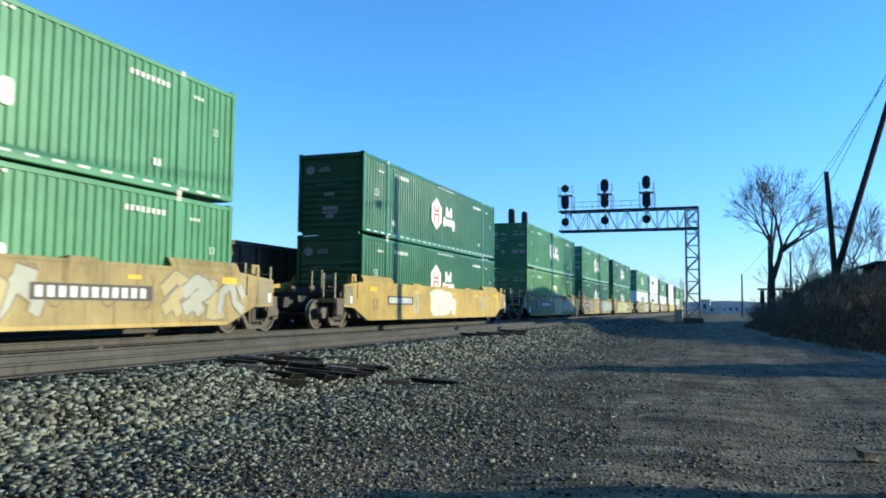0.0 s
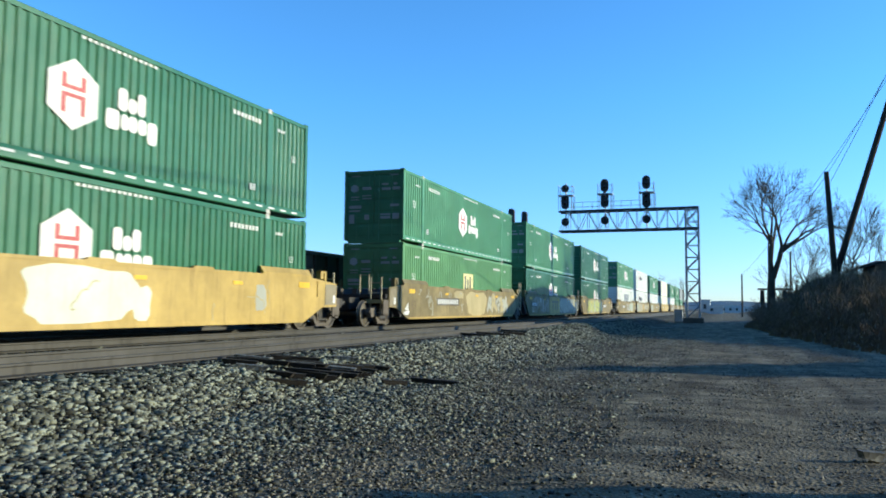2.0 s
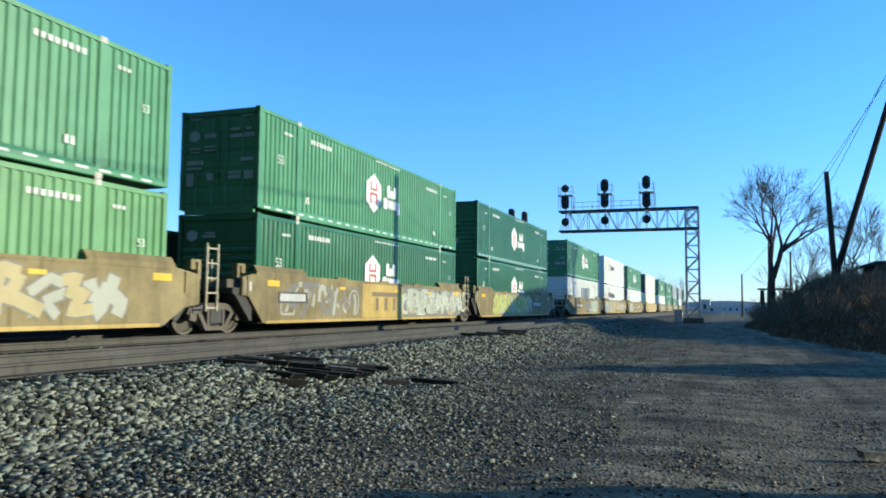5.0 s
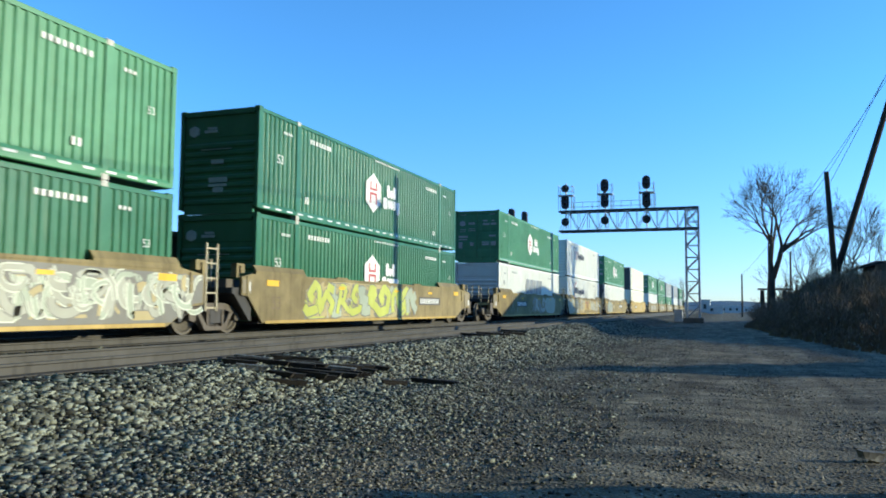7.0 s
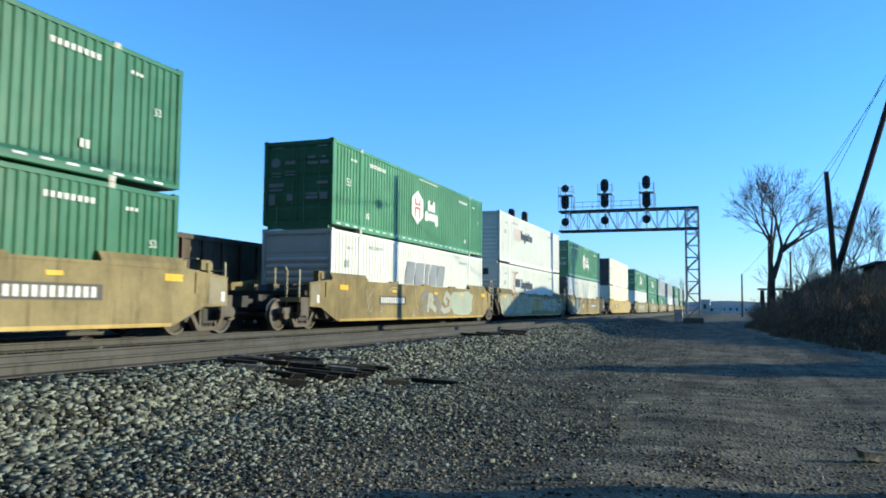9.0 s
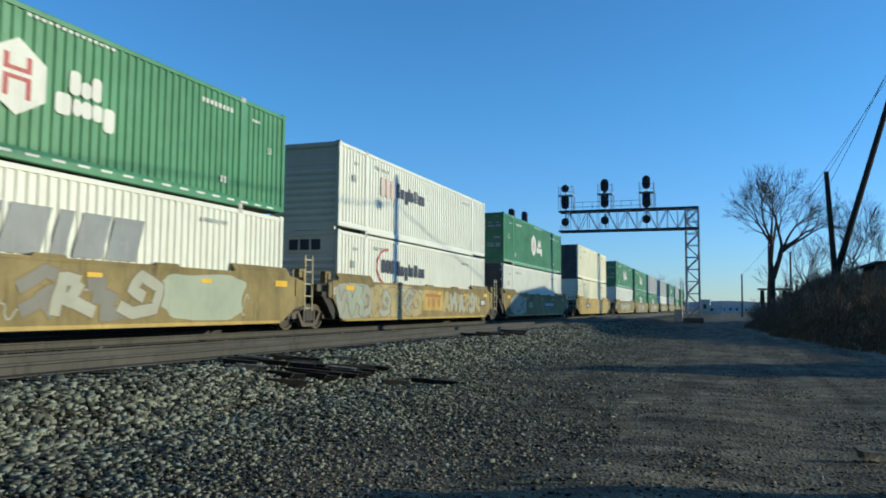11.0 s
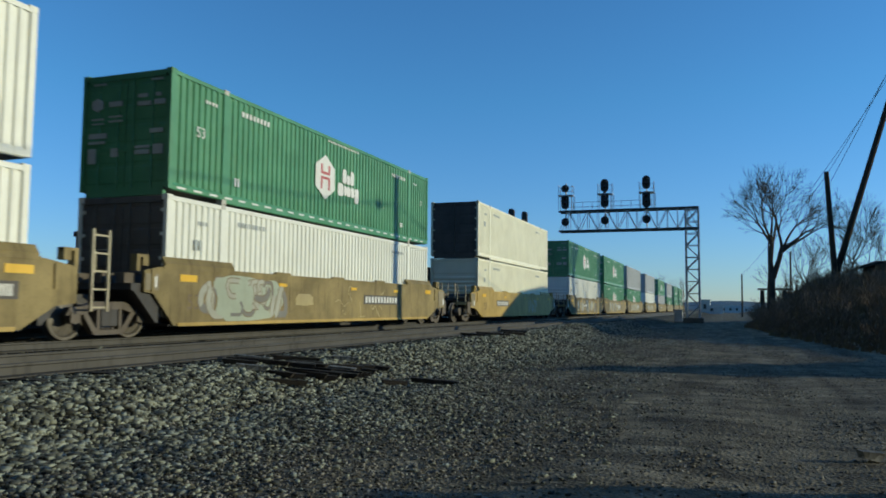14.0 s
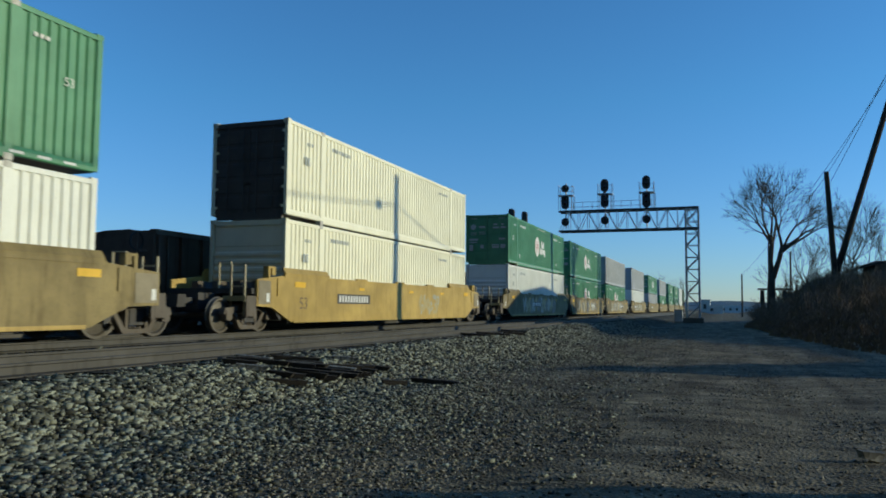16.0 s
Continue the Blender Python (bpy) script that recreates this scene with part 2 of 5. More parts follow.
        if smooth:
            me.polygons.foreach_set("use_smooth", [True] * len(me.polygons))
        return me


def part(name, solid, mat, parent, label="", at=(0, 0, 0), smooth=False):
    ob = new(name, solid if isinstance(solid, bpy.types.Mesh) else solid.mesh(name, mat, smooth))
    ob.parent, ob.location = parent, at
    return tagged(ob, label)


def thing(name, label, category, group="", kind="", at=None):
    ob = tagged(new(name), label, category, group, kind)
    ob.empty_display_size = 0.3
    if at is not None:
        ob.matrix_basis = at
    return ob


def lettering(text, size, mat):
    cu = bpy.data.curves.new("figures", "FONT")
    cu.body, cu.size, cu.extrude, cu.align_x, cu.align_y = text, size, 0.001, "CENTER", "CENTER"
    ob = bpy.data.objects.new("figures", cu)
    me = bpy.data.meshes.new_from_object(ob)
    bpy.data.objects.remove(ob)
    me.materials.clear()
    me.materials.append(mat)
    me.transform(Matrix(((0, 0, 1, 0), (1, 0, 0, 0), (0, 1, 0, 0), (0, 0, 0, 1))))
    return me


FIGURES_53 = lettering("53", 0.36, MARK)
FIGURES_DARK = lettering("53", 0.50, paint("dark_stencil", (0.12, 0.085, 0.05), (0.2, 0.13, 0.06), 0.5, 0.7))


# ---- ground: one sheet, track bed raised, bank beside the yard ----
def smooth01(a, b, x):
    t = np.clip((x - a) / (b - a), 0, 1)
    return t * t * (3 - 2 * t)


def bank_foot(y):
    return np.interp(y, [10, 23, 40, 50, 62, 90], [6.4, 3.4, 1.7, 1.5, 0.9, 2.0])


def height(x, y):
    x, y = np.asarray(x, float), np.asarray(y, float)
    bed = 0.40 * smooth01(-5.3, -7.3, x)
    foot = bank_foot(y)
    top = np.interp(y, [8, 16, 23, 33, 42, 52, 62, 78, 110], [0.05, 0.35, 0.65, 0.85, 1.8, 2.9, 3.4, 3.0, 0.5])
    bank = top * smooth01(0, 6.2, x - foot)
    bank = bank * (1 - smooth01(30, 60, x))
    pile = 0.16 * np.exp(-((x + 7.2) / 1.1) ** 2 - ((y - 40) / 4.0) ** 2)
    # unseen mound added at the right to cast a wedge of shade on the road
    shade_heap = 1.75 * np.exp(-((x - 9.3) / 1.5) ** 2 - ((y - 22) / 2.3) ** 2)
    ripple = 0.030 * np.sin(0.9 * x + 1.3 * np.sin(0.31 * y)) * np.sin(0.43 * y + 0.7 * x) + 0.018 * np.sin(2.3 * x + 1.1 * y) * np.sin(1.7 * y - 0.6 * x)
    near = 1 - smooth01(60, 160, np.abs(y))
    return bed + bank + pile + shade_heap + ripple * near * (1 - smooth01(-5.5, -7.0, x))


def axis_steps(spans):
    out = []
    for a, b, s in spans:
        out += list(np.arange(a, b, s))
    return np.array(out + [spans[-1][1]])


def build_ground():
    xs = axis_steps([(-3000, -400, 650), (-400, -60, 68), (-60, -12, 6), (-12, -8, 0.8), (-8, 8, 0.2), (8, 14, 0.6), (14, 60, 6), (60, 400, 68), (400, 3000, 650)])
    ys = axis_steps([(-600, -60, 180), (-60, 0, 10), (0, 3, 1), (3, 30, 0.22), (30, 60, 0.5), (60, 120, 3), (120, 400, 40), (400, 4200, 400)])
    gx, gy = np.meshgrid(xs, ys)
    gz = height(gx, gy)
    verts = np.stack([gx, gy, gz], -1).reshape(-1, 3)
    nx, ny = len(xs), len(ys)
    i = np.arange((ny - 1) * (nx - 1))
    a = (i // (nx - 1)) * nx + i % (nx - 1)
    faces = np.stack([a, a + 1, a + nx + 1, a + nx], -1)
    me = bpy.data.meshes.new("ground")
    me.from_pydata(verts.tolist(), [], faces.tolist())
    me.materials.append(GROUND)
    me.polygons.foreach_set("use_smooth", [True] * len(me.polygons))
    tagged(new("ground", me), "dark grey gravel yard with raised track bed and bank", "ground", kind="structure")


def build_stones(name, label, n, xr, yr, sizes, seed, mat, keep=None):
    rng = np.random.default_rng(seed)
    y = yr[0] * (yr[1] / yr[0]) ** rng.random(n)
    x = xr[0] + (xr[1] - xr[0]) * rng.random(n)
    if keep is not None:
        ok = keep(x, y, rng)
        x, y = x[ok], y[ok]
        n = len(x)
    z = height(x, y)
    s = (sizes[0] + (sizes[1] - sizes[0]) * rng.random(n) ** 2) * (1 - 0.42 * smooth01(-6.6, -3.4, x))
    cube = np.array([(a, b, c) for a in (-1, 1) for b in (-1, 1) for c in (-1, 1)], float) * 0.5
    v = cube[None] * (1 + 0.85 * (rng.random((n, 8, 3)) - 0.5)) * (s[:, None, None] * (0.55 + 0.9 * rng.random((n, 1, 3))) * np.array([1.25, 0.95, 0.58]))
    ang, tilt = rng.random(n) * 6.283, (rng.random(n) - 0.5) * 1.1
    ca, sa, ct, st = np.cos(ang), np.sin(ang), np.cos(tilt), np.sin(tilt)
    vx, vy, vz = v[..., 0], v[..., 1], v[..., 2]
    vy, vz = vy * ct[:, None] - vz * st[:, None], vy * st[:, None] + vz * ct[:, None]
    vx, vy = vx * ca[:, None] - vy * sa[:, None], vx * sa[:, None] + vy * ca[:, None]
    verts = np.stack([vx + x[:, None], vy + y[:, None], vz + z[:, None] + 0.18 * s[:, None]], -1).reshape(-1, 3)
    q = np.array([(0, 1, 3, 2), (4, 6, 7, 5), (0, 4, 5, 1), (2, 3, 7, 6), (0, 2, 6, 4), (1, 5, 7, 3)])
    faces = (q[None] + 8 * np.arange(n)[:, None, None]).reshape(-1, 4)
    me = bpy.data.meshes.new(name)
    me.vertices.add(len(verts))
    me.vertices.foreach_set("co", verts.ravel())
    me.loops.add(faces.size)
    me.loops.foreach_set("vertex_index", faces.ravel().astype(np.int32))
    me.polygons.add(len(faces))
    me.polygons.foreach_set("loop_start", np.arange(0, faces.size, 4, dtype=np.int32))
    me.update(calc_edges=True)
    me.validate()
    me.materials.append(mat)
    tagged(new(name, me), label, "gravel", kind="stuff")


def stone_material(name, a, b):
    m, nt, bs = nodes_of(name)
    geo = nt.nodes.new("ShaderNodeNewGeometry")
    c = mixed(nt, ramp(nt, geo.outputs["Random Per Island"], 0.15, 1.08), a, b)
    c = mixed(nt, 1.0, c, ramp(nt, noise_of(nt, coords(nt), 40, 4), 0.3, 0.7, (0.7, 0.7, 0.7, 1), (1, 1, 1, 1)), "MULTIPLY")
    nt.links.new(c, bs.inputs["Base Color"])
    bs.inputs["Roughness"].default_value = 0.85
    bumped(nt, bs, noise_of(nt, coords(nt), 60, 3), 0.4, 0.01)
    return m


build_ground()
BALLAST = stone_material("crushed_stone", (0.022, 0.025, 0.021), (0.36, 0.392, 0.315))
PEBBLE = stone_material("road_pebble", (0.035, 0.035, 0.030), (0.33, 0.32, 0.27))


# ---- tracks ----
def rail_profile(x):
    return [(x - 0.075, -0.172), (x + 0.075, -0.172), (x + 0.075, -0.158), (x + 0.013, -0.135), (x + 0.011, -0.045), (x + 0.037, -0.032),
            (x + 0.036, -0.006), (x + 0.026, 0), (x - 0.026, 0), (x - 0.036, -0.006), (x - 0.037, -0.032), (x - 0.011, -0.045), (x - 0.013, -0.135), (x - 0.075, -0.158)]


def bend(s):
    """Point and heading of the track at s metres along; it turns off gently far away."""
    if s <= 215:
        return 0.0, s, 0.0
    a = (s - 215) / 800
    return -800 * (1 - math.cos(a)), 215 + 800 * math.sin(a), a


def build_track(x0, label, ties_to, curved):
    track = thing("railway_track", label, "track", "tracks", "structure", pose(x0, 0, RAIL))
    for side in (-0.755, 0.755):
        s = Solid()
        stops = [-60, 215] + ([215 + 15 * i for i in range(1, 16)] if curved else [400])
        prof = rail_profile(side)
        vs, fs, m = [], [], len(prof)
        for st in stops:
            bx, by, a = bend(st) if curved else (0, st, 0)
            vs += [(bx + px * math.cos(a), by + px * math.sin(a), pz) for px, pz in prof]
        for k in range(len(stops) - 1):
            fs += [(k * m + i, k * m + (i + 1) % m, (k + 1) * m + (i + 1) % m, (k + 1) * m + i) for i in range(m)]
        part("rail", s.add(vs, fs), RAILSTEEL, track)
    tie = Solid().prism([(-1.3, -0.35), (1.3, -0.35), (1.3, -0.19), (1.28, -0.175), (-1.28, -0.175), (-1.3, -0.19)], 1, -0.115, 0.115).mesh("tie", TIMBER)
    rng = random.Random(int(-x0 * 7))
    y = 1.0
    while y < ties_to:
        t = part("tie", tie, None, track, at=(rng.uniform(-0.05, 0.05), y, rng.uniform(-0.012, 0.004)))
        t.rotation_euler.z = rng.uniform(-0.02, 0.02)
        y += 0.51
    return track


build_track(MID, "steel rails on dark ties under the moving train", 90, True)
build_track(-8.92, "rusty steel rails on dark ties in grey ballast", 70, False)
build_track(-17.6, "rusty steel rails behind the train", 50, False)


# ---- containers ----
LEN, WID, TALL = 16.154, 2.59, 2.896
HALF = WID / 2


def corrugated(x, out, y0, y1, z0, z1, pitch=0.235, deep=0.036):
    """Trapezoid ribs standing upright on a long wall."""
    s = Solid()
    n = max(1, round((y1 - y0) / pitch))
    step = (y1 - y0) / n
    line = []
    for i in range(n):
        a = y0 + i * step
        line += [(a, 0), (a + 0.32 * step, 0), (a + 0.46 * step, -deep), (a + 0.86 * step, -deep)]
    line.append((y1, 0))
    vs = [(x + out * d, y, z) for y, d in line for z in (z0, z1)]
    return s.add(vs, [(2 * i, 2 * i + 2, 2 * i + 3, 2 * i + 1) for i in range(len(line) - 1)])


def bars(x, y0, y1, z0, z1, n, rng, gap=0.25):
    """A run of unreadable characters: plain upright bars."""
    s, w = Solid(), (y1 - y0) / n
    for i in range(n):
        s.box(x - 0.002, x + 0.003, y0 + i * w, y0 + (i + 1 - gap) * w, z0, z1)
    return s


def hexagon(x, yc, zc, w, h):
    return Solid().prism([(yc, zc - h / 2), (yc + w / 2, zc - h * 0.24), (yc + w / 2, zc + h * 0.24), (yc, zc + h / 2), (yc - w / 2, zc + h * 0.24), (yc - w / 2, zc - h * 0.24)], 0, x - 0.002, x + 0.004)


def rounded(x, yc, zc, w, h, r=0.1, n=5):
    pts = []
    for cx, cz, a0 in ((w / 2 - r, h / 2 - r, 0), (-w / 2 + r, h / 2 - r, 90), (-w / 2 + r, -h / 2 + r, 180), (w / 2 - r, -h / 2 + r, 270)):
        pts += [(yc + cx + r * math.cos(radians(a0 + 90 * i / n)), zc + cz + r * math.sin(radians(a0 + 90 * i / n))) for i in range(n + 1)]
    return Solid().prism(pts, 0, x - 0.002, x + 0.004)


def container(label, mat, end, endmat=None):
    """A 53-foot box: origin at the middle of its near lower edge, length along +y."""
    endmat = endmat or mat
    c = thing("shipping_container", label, "container", "stacked containers")
    gaps = ((0.14, 1.98), (2.16, 13.99), (14.17, LEN - 0.14))
    for sgn in (1, -1):
        for a, b in gaps:
            part("side_wall", corrugated(sgn * (HALF - 0.012), sgn, a, b, 0.27, TALL - 0.10), mat, c)
        for y0, y1 in ((0, 0.14), (1.98, 2.16), (13.99, 14.17), (LEN - 0.14, LEN)):
            part("post", Solid().box(sgn * (HALF - 0.10), sgn * HALF, y0, y1, 0.12, TALL - 0.05), mat, c)
        part("top_rail", Solid().prism([(sgn * HALF, TALL - 0.11), (sgn * HALF, TALL - 0.02), (sgn * (HALF - 0.02), TALL), (sgn * (HALF - 0.09), TALL), (sgn * (HALF - 0.09), TALL - 0.11)], 1, 0.14, LEN - 0.14), mat, c)
        for ya, yb, low in ((0.14, 1.98, 0.10), (2.16, 13.99, 0.03), (14.17, LEN - 0.14, 0.10)):
            part("bottom_rail", Solid().prism([(sgn * (HALF - 0.02), low), (sgn * HALF, low + 0.02), (sgn * HALF, 0.20), (sgn * (HALF - 0.03), 0.28), (sgn * (HALF - 0.12), 0.28), (sgn * (HALF - 0.12), low)], 1, ya, yb), mat, c)
    cast = Solid().box(-0.085, 0.085, -0.09, 0.09, -0.06, 0.06)
    cast.prism([(-0.035, 0.06), (0.035, 0.06), (0.045, 0.075), (-0.045, 0.075)], 1, -0.05, 0.05)
    plain, cast = cast.mesh("corner_casting", mat), cast.mesh("corner_casting", CASTING)
    for sgn in (1, -1):
        for y in (0.09, 2.07, 14.08, LEN - 0.09):
            for z in (0.06, TALL - 0.04):
                if z < 1 and (y < 1 or y > 15):
                    continue
                part("corner_casting", plain if y < 1 or y > 15 else cast, None, c, at=(sgn * (HALF - 0.078), y, z))
    part("roof", Solid().box(-HALF + 0.09, HALF - 0.09, 0.05, LEN - 0.05, TALL - 0.05, TALL - 0.025), mat, c)
    part("floor", Solid().box(-HALF + 0.12, HALF - 0.12, 0.05, LEN - 0.05, 0.10, 0.16), DARK, c)
    part("far_end_wall", Solid().box(-HALF + 0.1, HALF - 0.1, LEN - 0.07, LEN - 0.03, 0.1, TALL - 0.05), mat, c)
    # near end
    part("end_sill", Solid().box(-HALF + 0.17, HALF - 0.17, 0.03, 0.14, -0.02, 0.20), endmat, c)
    part("end_header", Solid().box(-HALF + 0.17, HALF - 0.17, 0.01, 0.14, TALL - 0.15, TALL - 0.01), endmat, c)
    if end == "doors":
        for sgn in (-1, 1):
            prof = [(0.085, 0.18), (0.045, 0.18)]
            for k in range(5):
                z = 0.28 + k * 0.49
                prof += [(0.045, z), (0.032, z + 0.03), (0.032, z + 0.37), (0.045, z + 0.40)]
            d = Solid().prism(prof + [(0.045, TALL - 0.16), (0.085, TALL - 0.16)], 0, *sorted((sgn * 0.012, sgn * (HALF - 0.11))))
            door = part("door", d, endmat, c)
            for x in (0.22, 0.78):
                rod = Solid().tube((sgn * x, 0.022, 0.14), (sgn * x, 0.022, TALL - 0.12), 0.018)
                for z in (0.35, 1.1, 1.9, 2.5):
                    rod.box(sgn * x - 0.05, sgn * x + 0.05, 0.005, 0.05, z, z + 0.07)
                rod.box(*sorted((sgn * x, sgn * (x - 0.3))), 0.0, 0.02, 1.02, 1.06)
                part("lock_rod", rod, endmat, door)
            for k in range(5):
                part("hinge", Solid().box(*sorted((sgn * (HALF - 0.2), sgn * (HALF - 0.06))), 0.02, 0.05, 0.32 + k * 0.55, 0.40 + k * 0.55), mat, door)
    else:
        prof = [(0.10, 0.17), (0.06, 0.17)]
        for k in range(8):
            z = 0.24 + k * 0.225
            prof += [(0.06, z), (0.025, z + 0.04), (0.025, z + 0.12), (0.06, z + 0.16)]
        prof += [(0.06, 2.12), (0.048, 2.14), (0.048, 2.70), (0.06, 2.72), (0.06, TALL - 0.15), (0.10, TALL - 0.15)]
        w = Solid().prism(prof, 0, -HALF + 0.14, HALF - 0.14)
        part("front_wall", w, mat, c)
    return c


def side_marks(c, mark, rng, hexed=True):
    """Figures, number bars and the painted device on the wall that faces the yard, and on the near end."""
    x = HALF
    part("size_mark", FIGURES_53, None, c, at=(x + 0.002, 1.10, 1.60))
    part("size_mark", FIGURES_53, None, c, at=(x + 0.002, 15.35, 1.72)).scale = (1, 0.7, 0.7)
    for y0, y1, z0, z1, n in ((1.25, 1.75, 2.38, 2.46, 4), (2.75, 4.1, 2.40, 2.54, 8), (12.4, 13.7, 2.40, 2.52, 8), (14.5, 14.9, 2.38, 2.46, 3), (7.4, 9.6, 2.70, 2.76, 14), (2.5, 2.75, 0.52, 0.74, 2), (13.2, 13.5, 0.55, 0.72, 2)):
        tagged(part("number_strip", bars(x, y0, y1, z0, z1, n, rng, 0.4), mark, c), kind="stuff")
    if hexed:
        part("device", hexagon(x, 7.25, 1.53, 1.24, 1.42), MARK, c, "white hexagon")
        for ya, yb, za, zb in ((6.955, 7.065, 1.70, 1.92), (7.435, 7.545, 1.70, 1.92), (6.955, 7.065, 1.14, 1.46), (7.435, 7.545, 1.14, 1.46), (6.955, 7.545, 1.62, 1.70), (6.955, 7.545, 1.46, 1.54)):
            part("device_bar", Solid().box(x + 0.003, x + 0.006, ya, yb, za, zb), RED, c, "faded red bar")
        for y, wd, z0, z1 in ((8.55, 0.27, 1.52, 2.0), (8.83, 0.26, 1.52, 1.84), (9.1, 0.25, 1.52, 2.0), (8.28, 0.38, 1.08, 1.50), (8.62, 0.22, 1.12, 1.46), (8.86, 0.26, 1.12, 1.46), (9.14, 0.26, 1.12, 1.46), (9.45, 0.30, 0.96, 1.46)):
            part("device_word", rounded(x, y, (z0 + z1) / 2, wd, z1 - z0, 0.1), MARK, c, "rounded white shape")


def end_marks(c, kind, rng):
    """Worn markings on the near end, their white painted dim to stand for shade."""
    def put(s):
        part("end_marking", s, MARK_DIM, c, "worn white marking dimmed as if in shade")

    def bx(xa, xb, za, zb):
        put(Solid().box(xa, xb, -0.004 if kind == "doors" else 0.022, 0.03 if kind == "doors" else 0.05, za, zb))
    if kind == "doors":
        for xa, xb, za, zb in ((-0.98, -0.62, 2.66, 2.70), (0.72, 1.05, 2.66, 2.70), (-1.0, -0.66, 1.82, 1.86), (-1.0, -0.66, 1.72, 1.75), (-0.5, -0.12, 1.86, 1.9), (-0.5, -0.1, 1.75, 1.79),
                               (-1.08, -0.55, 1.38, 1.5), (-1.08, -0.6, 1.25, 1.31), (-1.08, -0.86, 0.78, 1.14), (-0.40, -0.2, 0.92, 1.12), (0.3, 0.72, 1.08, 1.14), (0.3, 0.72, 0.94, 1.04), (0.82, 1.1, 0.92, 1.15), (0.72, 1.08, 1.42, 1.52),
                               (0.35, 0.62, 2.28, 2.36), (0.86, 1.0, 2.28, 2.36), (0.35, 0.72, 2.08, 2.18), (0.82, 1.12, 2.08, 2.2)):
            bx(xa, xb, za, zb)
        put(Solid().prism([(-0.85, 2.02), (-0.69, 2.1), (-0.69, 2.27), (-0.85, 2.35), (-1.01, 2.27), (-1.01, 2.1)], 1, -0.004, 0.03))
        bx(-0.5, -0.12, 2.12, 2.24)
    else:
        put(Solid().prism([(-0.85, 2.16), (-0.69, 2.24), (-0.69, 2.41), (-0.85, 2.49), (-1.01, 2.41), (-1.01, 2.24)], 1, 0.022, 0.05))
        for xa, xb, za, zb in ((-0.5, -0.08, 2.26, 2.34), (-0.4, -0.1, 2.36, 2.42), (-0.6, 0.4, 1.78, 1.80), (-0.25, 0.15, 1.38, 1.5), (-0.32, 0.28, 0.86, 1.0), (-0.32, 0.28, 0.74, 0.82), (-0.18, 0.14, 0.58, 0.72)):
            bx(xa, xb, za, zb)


def dashes(c, y0, y1, n):
    dash = Solid().box(HALF - 0.002, HALF + 0.004, 0, 0.30, 0.145, 0.195).mesh("reflective_tape", MARK)
    for i in range(n):
        part("reflective_tape", dash, None, c, "white dash", (0, y0 + (y1 - y0) * i / n, 0))


